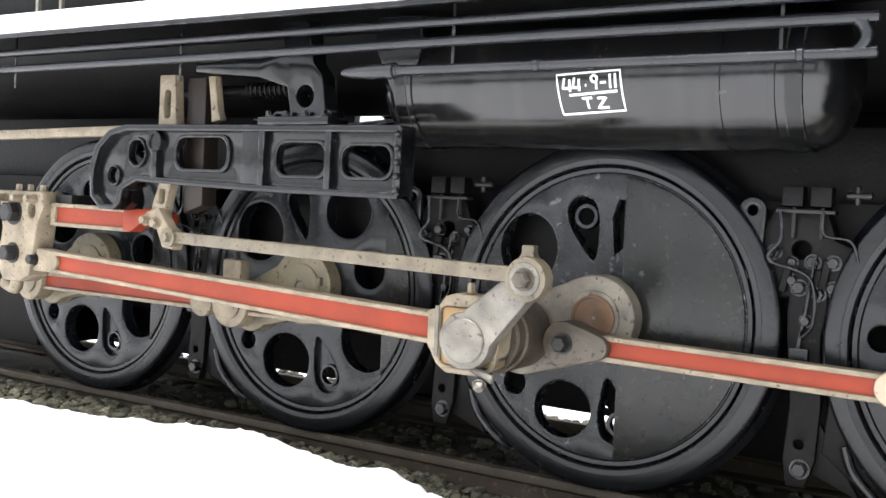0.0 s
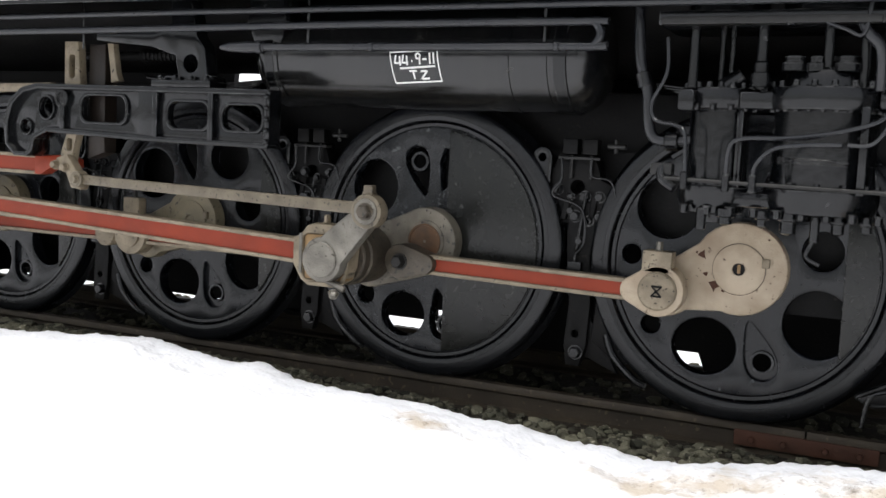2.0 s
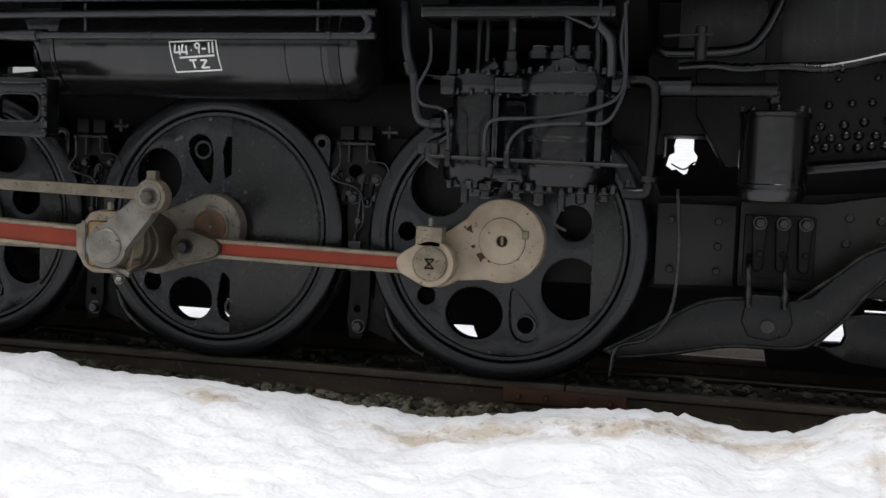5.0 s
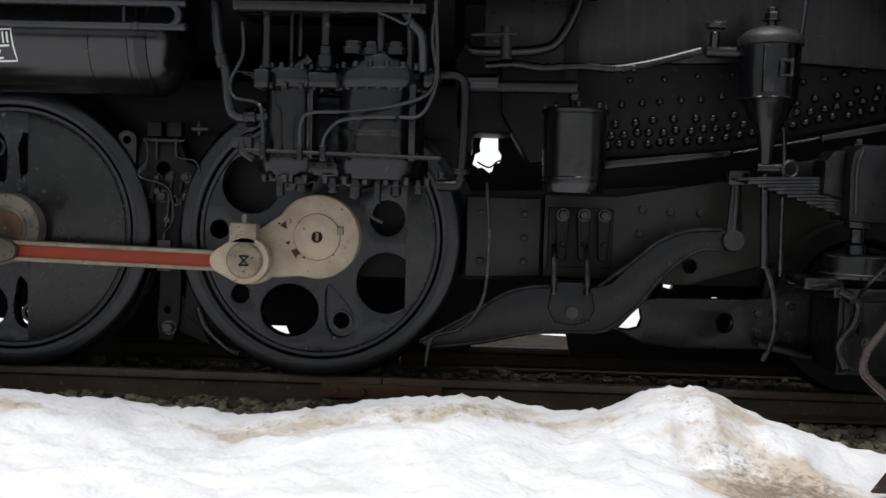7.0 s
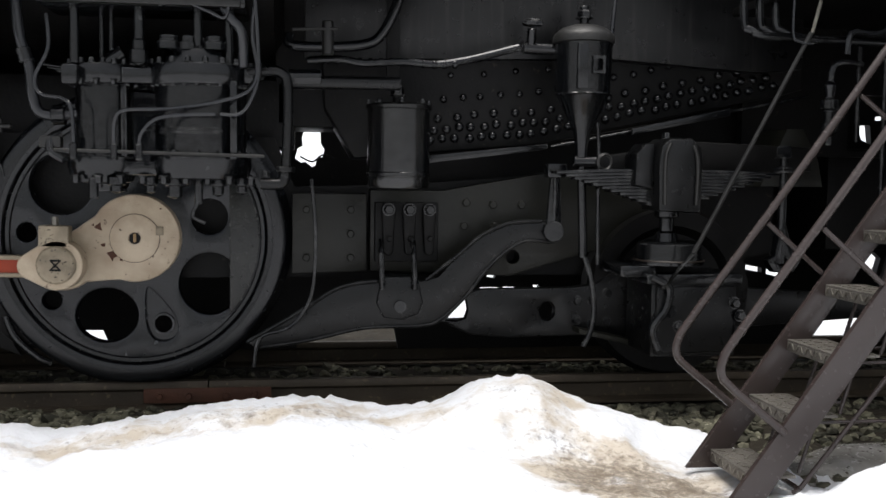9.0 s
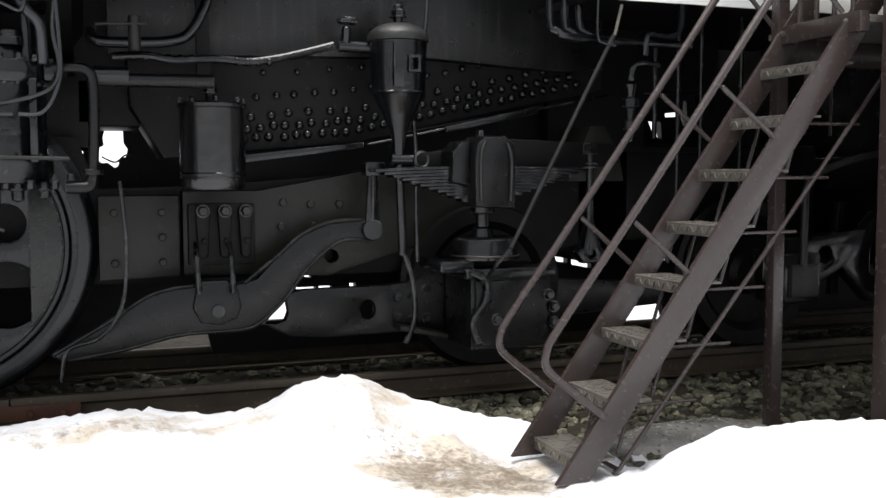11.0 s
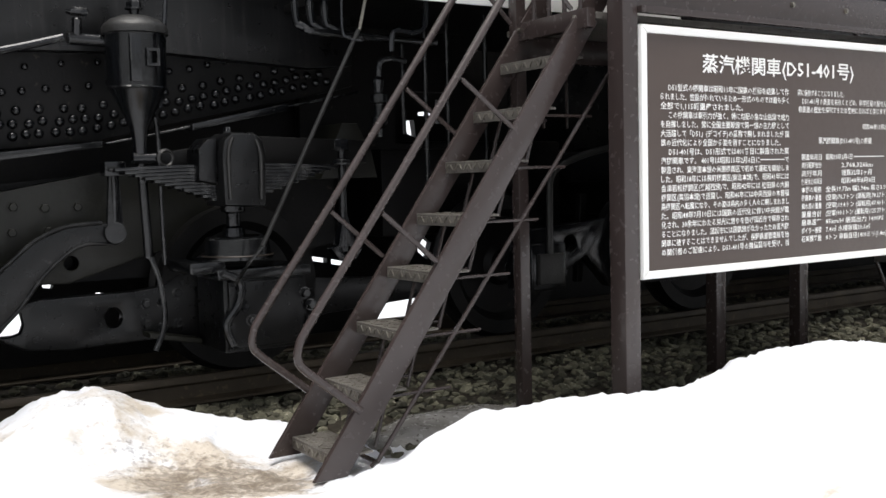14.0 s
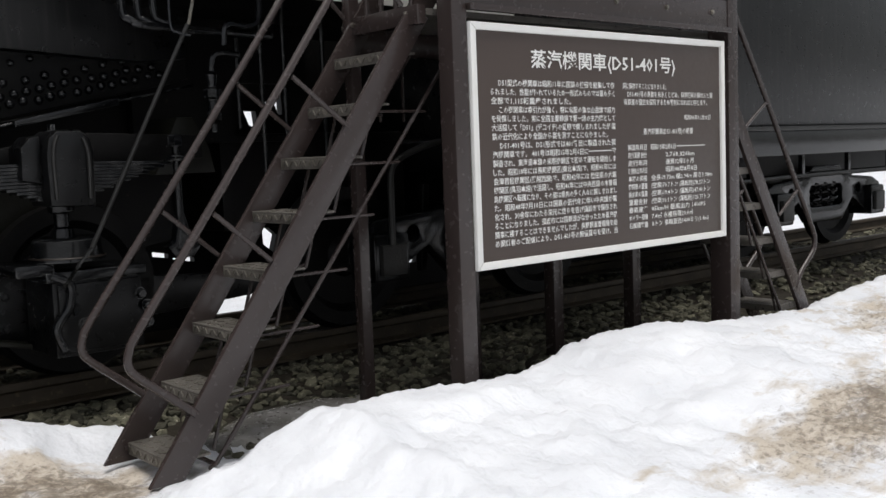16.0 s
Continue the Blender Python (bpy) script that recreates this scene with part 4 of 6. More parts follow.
def stroke(pts, w, parent, name="stroke"):
    bm = bmesh.new()
    fine = []
    for (a, b), (c, d) in zip(pts, pts[1:]):
        for k in range(5):
            fine.append((a + (c - a) * k / 5, b + (d - b) * k / 5))
    fine.append(pts[-1])
    rows = []
    for i, (a, b) in enumerate(fine):
        p, q = fine[max(i - 1, 0)], fine[min(i + 1, len(fine) - 1)]
        d = Vector((q[0] - p[0], q[1] - p[1])).normalized()
        rows.append([bm.verts.new(on_tank(a - d.y * s * w / 2, b + d.x * s * w / 2)) for s in (-1, 1)])
    for a, b in zip(rows, rows[1:]):
        bm.faces.new((a[0], a[1], b[1], b[0]))
    return part(name, bm, WHITE, parent)


def lettering():
    x0, z0 = .0, 1.462
    w, h, sk = .245, .138, .012
    def q(u, v):
        return (x0 + u * w - (v - .5) * sk * 1.5, z0 + v * h + .012 * u)
    stroke([q(0, 0), q(1, 0), q(1, 1), q(0, 1), q(0, 0)], .007, tank, "painted_frame")
    for glyph in ([(.12, .90), (.08, .64), (.22, .64)], [(.20, .86), (.19, .55)], [(.28, .90), (.24, .64), (.37, .64)], [(.35, .86), (.34, .55)],
                  [(.44, .68), (.46, .68)], [(.62, .74), (.56, .76), (.54, .86), (.59, .93), (.64, .86), (.62, .74), (.61, .56)], [(.68, .72), (.77, .72)], [(.84, .92), (.83, .56)], [(.92, .92), (.91, .56)],
                  [(.17, .46), (.93, .48)], [(.36, .36), (.52, .36)], [(.44, .36), (.44, .10)], [(.60, .34), (.74, .34), (.59, .10), (.76, .10)]):
        stroke([q(*g) for g in glyph], .009, tank, "painted_stroke")


lettering()
settle(tank, -.04, 0, .015)
settle(pb, -.035, 0, .038)
settle(pa, 0, 0, .008)

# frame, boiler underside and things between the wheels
# frame takes the near-black coat so the wheel holes look shaded
part("main_frame", plate([(-5, .45), (4.3, .50), (4.9, .62), (4.9, 1.05), (4.0, 1.06), (2.9, .97), (2.3, .95), (2.2, 1.20), (-5, 1.20)], [slot(-2.6, -2.05, .55, .95, .05), slot(-1.05, -.5, .55, .95, .05), slot(.5, 1.05, .55, .95, .05)], .20, .26, .0), SOOT_SHADE, loco, "dark plate frame behind the wheels")
part("boiler_barrel", lathe((-6, .56, 2.35), (1, 0, 0), [(0, .75), (8.2, .76), (8.25, .70)], 48), SOOT_SHADE, loco)
fb = part("firebox_side", plate([(2.6, 1.10), (3.58, 1.185), (3.9, 1.26), (4.9, 1.47), (5.0, 1.5), (5.0, 2.4), (2.4, 2.4), (2.45, 1.35)], [], .12, .5, .01), SOOT_SHADE, loco, "sooty firebox side with rows of stay heads")
rows = ((0.02, 0.0165), (0.065, 0.0165), (0.115, 0.016), (0.20, 0.0135), (0.30, 0.0115))
rng = random.Random(9)
for off, rr in rows:
    x = 2.98 + off * .35
    while x < 4.85:
        zb_ = np.interp(x, [2.6, 3.58, 3.9, 4.9], [1.10, 1.185, 1.26, 1.47]) + .04
        bm = rivet(x + rng.uniform(-.008, .008), .118, zb_ + off * 1.15 + rng.uniform(-.005, .005), rr * 1.5, bmesh.new())
        part("rivet", bm, BLACK, fb)
        x += .066 if off < .1 else .10 if off < .25 else .17
part("mud_ring", plate([(2.95, 1.075), (3.58, 1.155), (3.58, 1.185), (2.95, 1.115)], [], .02, .14, .006), BLACK, fb, "dark ledge along the firebox bottom")
part("mud_ring", plate([(4.02, 1.235), (4.55, 1.345), (4.55, 1.385), (4.02, 1.27)], [], .0, .14, .006), BLACK, fb)
part("ashpan_edge", beam((3.60, .05, 1.17), (5.0, .05, 1.46), .03, .014), BLACK, fb)
part("cladding", plate([(2.35, 1.58), (3.9, 1.62), (4.7, 1.575), (4.95, 1.60), (4.95, 2.5), (2.35, 2.5)], [], .02, .1, .008), CLAD, fb, "glossy black boiler cladding sheet")
part("under_pan", box(-5, 2.3, .30, .9, 1.15, 1.5, .02), SOOT_SHADE, loco)
part("ashpan", plate([(2.9, .78), (4.9, .95), (5.0, 1.45), (3.6, 1.19), (2.9, 1.08)], [], .45, .9, 0), SOOT_SHADE, loco)

# dark sheets added as shade behind the wheels and tender, cut where daylight shows
part("tender_far_side", plate([(6.9, -.1), (11.9, -.1), (12.0, .20), (12.2, .95), (6.9, .95)], [[(7.34, .175), (7.46, .175), (7.47, .225), (7.42, .27), (7.37, .255), (7.34, .215)]], 1.2, 1.25), SOOT_SHADE, loco)
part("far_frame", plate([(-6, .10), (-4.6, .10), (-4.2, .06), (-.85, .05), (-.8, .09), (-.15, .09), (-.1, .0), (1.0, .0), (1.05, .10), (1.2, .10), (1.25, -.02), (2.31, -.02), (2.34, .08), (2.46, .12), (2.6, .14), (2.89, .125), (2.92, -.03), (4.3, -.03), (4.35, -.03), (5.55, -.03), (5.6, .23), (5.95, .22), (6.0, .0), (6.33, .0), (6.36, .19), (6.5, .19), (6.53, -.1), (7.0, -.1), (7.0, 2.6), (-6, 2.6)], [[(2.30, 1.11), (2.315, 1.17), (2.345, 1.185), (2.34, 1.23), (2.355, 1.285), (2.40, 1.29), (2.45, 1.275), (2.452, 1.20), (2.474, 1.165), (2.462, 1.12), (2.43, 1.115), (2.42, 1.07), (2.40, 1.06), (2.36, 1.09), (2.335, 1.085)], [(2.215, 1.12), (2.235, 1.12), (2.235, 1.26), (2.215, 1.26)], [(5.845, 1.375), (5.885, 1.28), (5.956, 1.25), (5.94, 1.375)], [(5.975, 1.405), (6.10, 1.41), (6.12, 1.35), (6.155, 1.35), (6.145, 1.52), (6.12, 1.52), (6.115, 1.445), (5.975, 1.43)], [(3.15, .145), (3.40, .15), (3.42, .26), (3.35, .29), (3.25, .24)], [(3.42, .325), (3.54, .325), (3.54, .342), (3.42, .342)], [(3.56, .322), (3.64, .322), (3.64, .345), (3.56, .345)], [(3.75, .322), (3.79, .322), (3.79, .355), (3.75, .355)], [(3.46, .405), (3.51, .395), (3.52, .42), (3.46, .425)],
    [(5.13, .45), (5.24, .43), (5.24, .46), (5.13, .48)], [(5.27, .42), (5.42, .39), (5.42, .42), (5.27, .455)], [(5.02, .36), (5.07, .36), (5.06, .44), (5.04, .45)], [(5.945, .46), (6.02, .40), (6.055, .52), (5.97, .59), (5.94, .57)], [(-2.10, 1.575), (-1.72, 1.53), (-1.72, 1.60), (-1.85, 1.68), (-2.08, 1.70)], [(-.46, .12), (-.36, .12), (-.36, .165), (-.46, .16)]], 1.0, 1.06), SOOT_SHADE, loco, "dark cut-out sheet added as shade beyond the wheels")
part("loose_wire", tube([(2.33, .9, 1.12), (2.40, .9, 1.09), (2.46, .9, 1.13), (2.53, .9, 1.11)], .005, 6), SOOT_SHADE, loco)
# dark block added to close the bright gap before the firebox
part("firebox_throat", box(2.2, 2.7, .3, .9, 1.26, 2.4, .02), SOOT_SHADE, loco)
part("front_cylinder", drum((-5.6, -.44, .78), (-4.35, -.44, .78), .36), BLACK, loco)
# dark block added to fill the bright gap ahead of the wheels
part("leading_frame", box(-5.6, -3.75, .1, .9, .15, 1.2, .02), SOOT_SHADE, loco)
# dark sheet added as shade behind the springs
part("inner_plate", plate([(-6, 1.2), (2.3, 1.2), (2.3, 1.9), (-6, 1.9)], [[(-2.0, 1.565), (-1.77, 1.535), (-1.76, 1.60), (-1.80, 1.625), (-1.93, 1.665), (-1.99, 1.65)]], .9, .95), SOOT_SHADE, loco)
# springs, brake hangers and sand pipes between the wheels
def brake_hanger(x):
    hb = part("brake_hanger", plate([(x - .05, .95), (x + .06, .95), (x + .075, .80), (x + .055, .70), (x + .07, .45), (x + .06, .24), (x + .03, .14), (x - .04, .14), (x - .055, .24), (x - .04, .45), (x - .065, .70), (x - .07, .80)], [ring(x + .0, .30, .018, n=12)], .03, .075, .008), SOOT_SHADE, loco, "sooty brake hanger between two wheels")
    for bx, bz, r in ((x - .03, .88, .026), (x + .04, .86, .022), (x, .76, .02), (x + .01, .21, .03), (x, .54, .03)):
        part("nut", bolt(bx, .03, bz, r, h=.03), BLACK, hb)
    part("brake_shoe", plate([(x + .10, .52), (x + .18, .46), (x + .30, .20), (x + .22, .16), (x + .08, .28)], [], .04, .10, .01), SOOT_SHADE, hb)
    part("sand_pipe", tube([(x + .16, .02, .32), (x + .20, .02, .22), (x + .30, .03, .12), (x + .36, .05, .085)], .018, 10), BLACK, hb)
    part("pipe", tube([(x + .02, .02, 1.0), (x + .0, .01, .80), (x - .02, .01, .62), (x + .0, .01, .50)], .008, 8), BLACK, hb)
    part("oiler", box(x - .05, x + .02, .0, .05, .50, .66, .01), BLACK, hb)
    part("gusset", plate([(x + .02, .46), (x + .22, .12), (x + .02, .20)], [], .06, .09, .004), SOOT_SHADE, hb)
    return hb


for bx in (-2.33, -.78, .775):
    brake_hanger(bx)


def leaf_pack(x, z, half, leaves, y0, y1, name, label, step=.012, camber=.03):
    sp = part(name, box(x - .05, x + .05, y0 - .012, y1 + .012, z - leaves * step - .02, z + .03, .008), BLACK, loco, label)
    for k in range(leaves):
        w = half * (1 - k / (leaves + 1.5))
        top = [(x + w * t, z - k * step + camber * t * t * (w / half) ** 2) for t in np.linspace(-1, 1, 13)]
        part("leaf", plate([(a, b) for a, b in top] + [(a, b - step * .85) for a, b in reversed(top)], [], y0, y1, .002), BLACK, sp)
    return sp


for sx in (-1.55, 0.0, 1.55):
    leaf_pack(sx, 1.50 if sx else 1.47, .46, 9, .06, .16, "leaf_spring", "sooty leaf spring above a driving wheel", .011)
rng = random.Random(21)
for cx in (.62, -.92, -2.47):
    cab = part("bracket_block", plate([(cx - .12, .94), (cx - .10, 1.06), (cx - .02, 1.10), (cx + .02, 1.18), (cx + .20, 1.18), (cx + .24, 1.06), (cx + .34, 1.02), (cx + .36, .92), (cx + .25, .84), (cx + .0, .84)], [ring(cx + .12, 1.02, .035, n=14)], .05, .14, .01), SOOT_SHADE, loco)
    for k in range(2):
        part("box_cover", box(cx + .05 + .10 * k, cx + .125 + .10 * k, .0, .07, 1.18, 1.255, .008), SOOT_SHADE, cab)
        part("box_stem", drum((cx + .09 + .10 * k, .03, 1.06), (cx + .09 + .10 * k, .03, 1.18), .009, seg=8), DARKSTEEL, cab)
    part("box_tray", box(cx + .03, cx + .24, .0, .06, 1.155, 1.168, .003), DARKSTEEL, cab)
    part("valve", drum((cx + .27, .02, 1.225), (cx + .36, .02, 1.225), .013), DARKSTEEL, cab)
    part("valve", drum((cx + .31, .02, 1.19), (cx + .31, .02, 1.26), .010), DARKSTEEL, cab)
    part("eye", plate(capsule(cx - .06, 1.16, .05, cx - .05, 1.02, .035), [ring(cx - .06, 1.16, .02, n=14)], .02, .05, .006), BLACK, cab)
    for k in range(10):
        part("nut", bolt(cx - .06 + .075 * (k % 5) + rng.uniform(-.01, .01), .045, .90 + .09 * (k // 5) + rng.uniform(-.02, .03), .014 + rng.uniform(0, .012), h=.028), BLACK, cab)
    part("pipe", tube([(cx + .05, -.01, 1.16), (cx + .06, -.02, 1.06), (cx + .02, -.02, .98), (cx + .17, -.02, .92), (cx + .19, -.02, .76), (cx + .15, -.02, .70)], .007, 8), BLACK, cab)
    part("pipe", tube([(cx + .20, .0, 1.16), (cx + .21, -.01, 1.08), (cx + .30, -.01, 1.06), (cx + .33, .0, .98)], .006, 8), BLACK, cab)
    for k in range(3):
        part("rib", beam((cx - .08 + .14 * k, .04, .86), (cx - .04 + .13 * k, .04, .99), .03, .03), SOOT_SHADE, cab)

# air pump
PY = -.47
pu = part("air_pump", lathe((1.90, PY, 1.03), (0, 0, 1), [(-.04, .20), (.0, .215), (.05, .215), (.055, .195), (.15, .195), (.155, .199), (.165, .199), (.17, .195), (.35, .195), (.355, .226), (.372, .232), (.425, .232), (.44, .226), (.44, .0)], 56), BLACK, loco, "black two-cylinder air pump hung on the boiler side")
part("cylinder", lathe((1.49, PY, 1.03), (0, 0, 1), [(-.03, .14), (.0, .15), (.045, .15), (.05, .115), (.35, .115), (.355, .150), (.37, .155), (.425, .155), (.435, .150), (.435, 0)], 44), BLACK, pu)
part("web", box(1.585, 1.72, -.60, -.36, 1.385, 1.452, .012), BLACK, pu)
part("ear", box(1.355, 1.42, -.655, -.45, 1.37, 1.455, .015), BLACK, pu)
part("ear", box(2.09, 2.15, -.62, -.40, 1.392, 1.462, .015), BLACK, pu)
part("casting_rib", box(1.575, 1.60, -.56, -.36, 1.06, 1.40, .006), BLACK, pu)
part("casting_rib", box(2.035, 2.065, -.665, -.5, 1.07, 1.40, .008), BLACK, pu)
part("head", lathe((1.90, PY, 1.47), (0, 0, 1), [(0, .17), (.05, .165), (.075, .15), (.08, .07), (.11, .06), (.115, 0)], 40), BLACK, pu)
for k in range(10):
    a = radians(185 + 19 * k)
    part("nut", bolt(1.90 + .215 * math.cos(a), PY + .215 * math.sin(a), 1.47, .013, (0, 0, 1), .024), BLACK, pu)
    part("nut", bolt(1.49 + .138 * math.cos(a), PY + .138 * math.sin(a), 1.465, .012, (0, 0, 1), .022), BLACK, pu)
for bx, w in ((1.78, .10), (1.93, .10)):
    part("cap", lathe((bx + .04, -.55, 1.53), (0, 0, 1), [(0, .065), (.03, .065), (.035, .05), (.035, 0)], 24), BLACK, pu)
part("bottom_head", lathe((1.90, PY, .96), (0, 0, 1), [(0, 0), (0, .12), (.02, .15), (.03, .20), (.075, .205)], 40), BLACK, pu)
part("bottom_head", lathe((1.49, PY, .93), (0, 0, 1), [(0, 0), (0, .05), (.03, .06), (.04, .12), (.105, .14)], 32), BLACK, pu)
part("bottom_web", box(1.58, 1.76, -.58, -.36, 1.0, 1.06, .015), BLACK, pu)
part("bottom_bar", beam((1.33, -.69, 1.10), (2.18, -.69, 1.085), .012, .014), DARKSTEEL, pu)
for k in range(9):
    part("nut", bolt(1.40 + .09 * k, -.60 - .03 * (k > 3), 1.0, .018, (0, 0, -1), .035), BLACK, pu)
part("drain_cock", drum((1.47, -.6, .90), (1.47, -.6, .99), .02), BLACK, pu)
part("drain_cock", drum((1.90, -.6, .88), (1.90, -.6, .99), .018), BLACK, pu)
part("drain_handle", tube([(1.90, -.62, .89), (1.88, -.64, .83), (1.93, -.64, .80)], .008, 8), BLACK, pu)
up = part("steam_cylinder_head", box(1.26, 2.10, -.66, -.28, 1.70, 1.76, .012), BLACK, pu)
part("steam_cylinder", lathe((1.50, PY, 1.76), (0, 0, 1), [(0, .16), (.3, .16)], 32), BLACK, pu)
part("steam_cylinder", lathe((1.90, PY, 1.76), (0, 0, 1), [(0, .19), (.3, .19)], 32), BLACK, pu)
part("flange_lip", box(1.28, 2.08, -.69, -.64, 1.70, 1.73, .006), DARKSTEEL, pu)
for bx, r in ((1.40, .020), (1.485, .012), (1.525, .012), (1.66, .022), (1.90, .02), (2.03, .02)):
    part("column", drum((bx, -.60 if r > .014 else PY, 1.46), (bx, -.60 if r > .014 else PY, 1.71), r), BLACK, pu)
part("gland", drum((1.50, PY, 1.465), (1.58, PY, 1.52), .045), BLACK, pu)
part("gland", drum((1.90, PY, 1.53), (1.90, PY, 1.60), .04), BLACK, pu)
part("elbow_pipe", tube([(2.0, -.64, 1.72), (2.04, -.66, 1.66), (2.085, -.66, 1.60), (2.09, -.64, 1.46)], .022, 12), PIPE, pu)
part("oil_pipe", tube([(1.57, -.69, 1.11), (1.575, -.70, 1.22), (1.62, -.71, 1.265), (1.80, -.71, 1.275), (2.0, -.71, 1.31), (2.12, -.71, 1.36), (2.15, -.70, 1.45), (2.13, -.70, 1.6), (2.15, -.69, 1.78)], .0085, 8), PIPE, pu)
part("oil_pipe", tube([(1.67, -.69, 1.11), (1.68, -.70, 1.17), (1.74, -.72, 1.23), (1.85, -.72, 1.25), (1.98, -.72, 1.255)], .0085, 8), PIPE, pu)
part("oil_pipe", tube([(2.0, -.72, 1.255), (2.08, -.72, 1.26), (2.13, -.71, 1.33), (2.155, -.70, 1.45), (2.14, -.70, 1.75)], .0085, 8), PIPE, pu)
part("oil_pipe", tube([(1.29, -.6, 1.66), (1.30, -.62, 1.52), (1.25, -.63, 1.40), (1.27, -.64, 1.33), (1.36, -.66, 1.31), (1.40, -.68, 1.27), (1.41, -.68, 1.12)], .0085, 8), PIPE, pu)
part("oil_pipe", tube([(1.75, -.67, 1.70), (1.85, -.68, 1.715), (1.95, -.68, 1.68), (2.02, -.68, 1.66), (2.04, -.68, 1.78)], .008, 8), PIPE, pu)
for bx in (1.41, 1.57, 1.67):
    part("union", drum((bx, -.69, 1.06), (bx, -.69, 1.13), .016, seg=12), BLACK, pu)
for bx, r in ((1.78, .05), (1.86, .035), (1.97, .05)):
    part("valve_cap", lathe((bx, -.60, 1.53), (0, 0, 1), [(0, r), (.03, r), (.034, r * .8), (.055, r * .8), (.06, r * .5), (.06, 0)], 8 if r < .04 else 20), BLACK, pu)
for k in range(12):
    a = radians(200 + 14 * k)
    part("nut", bolt(1.90 + .205 * math.cos(a), PY + .205 * math.sin(a), 1.40, .013, (0, 0, -1), .024), BLACK, pu)
    if k % 2:
        part("nut", bolt(1.49 + .14 * math.cos(a), PY + .155 * math.sin(a), 1.40, .013, (0, 0, -1), .024), BLACK, pu)
        part("nut", bolt(1.90 + .205 * math.cos(a), PY + .205 * math.sin(a), 1.085, .013, (0, 0, 1), .022), BLACK, pu)
for bx, bz, r in ((1.70, .95, .03), (1.80, .93, .045), (1.98, .94, .035), (2.08, .95, .03), (1.56, .95, .04)):
    part("bottom_cap", lathe((bx, -.58, .99), (0, 0, -1), [(0, r), (.03, r), (.035, r * .7), (.99 - bz + .02, r * .7), (.99 - bz + .03, 0)], 12), BLACK, pu)
part("valve_chest", lathe((1.66, -.60, 1.47), (0, 0, 1), [(0, .04), (.05, .04), (.055, .03), (.09, .03), (.1, .02), (.16, .018)], 14), BLACK, pu)
part("side_elbow", tube([(1.33, -.56, 1.17), (1.30, -.58, 1.15), (1.30, -.60, 1.10), (1.36, -.62, 1.06)], .02, 10), BLACK, pu)
part("clip", box(1.25, 1.34, -.60, -.54, 1.11, 1.16, .01), DARKSTEEL, pu)
sp = part("steam_pipe", tube([(1.13, -.5, 2.1), (1.145, -.5, 1.75), (1.16, -.5, 1.58), (1.195, -.5, 1.46), (1.21, -.5, 1.32), (1.235, -.5, 1.262), (1.30, -.5, 1.25), (1.40, -.5, 1.26)], .024, 14), PIPE, loco, "black steam pipe bent into the pump")
part("union", drum((1.285, -.5, 1.25), (1.34, -.5, 1.252), .042), BLACK, sp)
part("joint", drum((1.172, -.5, 1.53), (1.188, -.5, 1.47), .033), BLACK, sp)
# handrail post and pipe behind the pump
hp = part("pump_drain", tube([(2.06, -.60, 1.455), (2.15, -.61, 1.465), (2.205, -.62, 1.455), (2.228, -.62, 1.41), (2.23, -.62, 1.25), (2.224, -.62, 1.10), (2.218, -.62, 1.01)], .022, 14), DULL, loco, "thick black pipe bent down beside the pump")
part("flange", drum((2.222, -.62, 1.06), (2.221, -.62, 1.035), .04), DULL, hp)
part("elbow", tube([(2.218, -.62, 1.02), (2.205, -.62, .99), (2.16, -.62, .985), (2.12, -.61, .985)], .026, 12), DULL, hp)
part("flange", drum((2.10, -.60, 1.46), (2.125, -.605, 1.462), .036), DULL, hp)
part("nut", bolt(2.135, -.62, 1.015, .014, (0, 0, 1), .025), DULL, hp)
settle(hp, .045, 0, -.015)
dp = part("drain_pipe", drum((2.25, -.5, 1.415), (2.77, -.5, 1.42), .03), DULL, loco, "thick black pipe to the drain can")
part("sleeve", drum((2.28, -.5, 1.432), (2.42, -.5, 1.435), .04), BLACK, dp)
part("wrapped_pipe", tube([(2.36, -.3, 1.535), (2.5, -.3, 1.545), (2.62, -.29, 1.53), (2.8, -.28, 1.542), (2.95, -.27, 1.535), (3.08, -.26, 1.555), (3.2, -.25, 1.585), (3.36, -.25, 1.63)], .018, 10), BLACK, dp, "bandaged black pipe")
for k in range(14):
    part("band", lathe((2.40 + .05 * k, -.297 + .0025 * k, 1.538 + .003 * math.sin(k)), (1, 0, .02), [(-.01, .018), (-.006, .0205), (.006, .0205), (.01, .018)], 12), BLACK, dp)
can = part("drain_can", lathe((2.745, -.30, .975), (0, 0, 1), [(0, 0), (0, .14), (.01, .145), (.05, .145), (.055, .149), (.07, .149), (.075, .145), (.36, .145), (.365, .155), (.38, .155), (.39, .14), (.395, 0)], 48), GLOSS, loco, "glossy black cylindrical drain can")
part("stub", drum((2.735, -.32, 1.37), (2.735, -.34, 1.45), .022), BLACK, can)
part("nut", bolt(2.735, -.325, 1.40, .032, (0, 0, 1), .04), BLACK, can)
for a in range(0, 360, 45):
    part("stud", bolt(2.745 + .14 * math.cos(radians(a)), -.30 + .14 * math.sin(radians(a)), 1.362, .011, (0, 0, 1), .022), BLACK, can)
settle(can, .038, 0, -.02)
part("cab_pipe", tube([(2.28, -.35, 1.64), (2.28, -.37, 1.60), (2.35, -.38, 1.585), (2.6, -.38, 1.60), (2.7, -.38, 1.66), (2.78, -.38, 1.85), (2.8, -.38, 2.1)], .024, 12), BLACK, loco)
vb = part("stop_valve", drum((2.45, -.40, 1.55), (2.45, -.40, 1.70), .026), DARKSTEEL, loco)
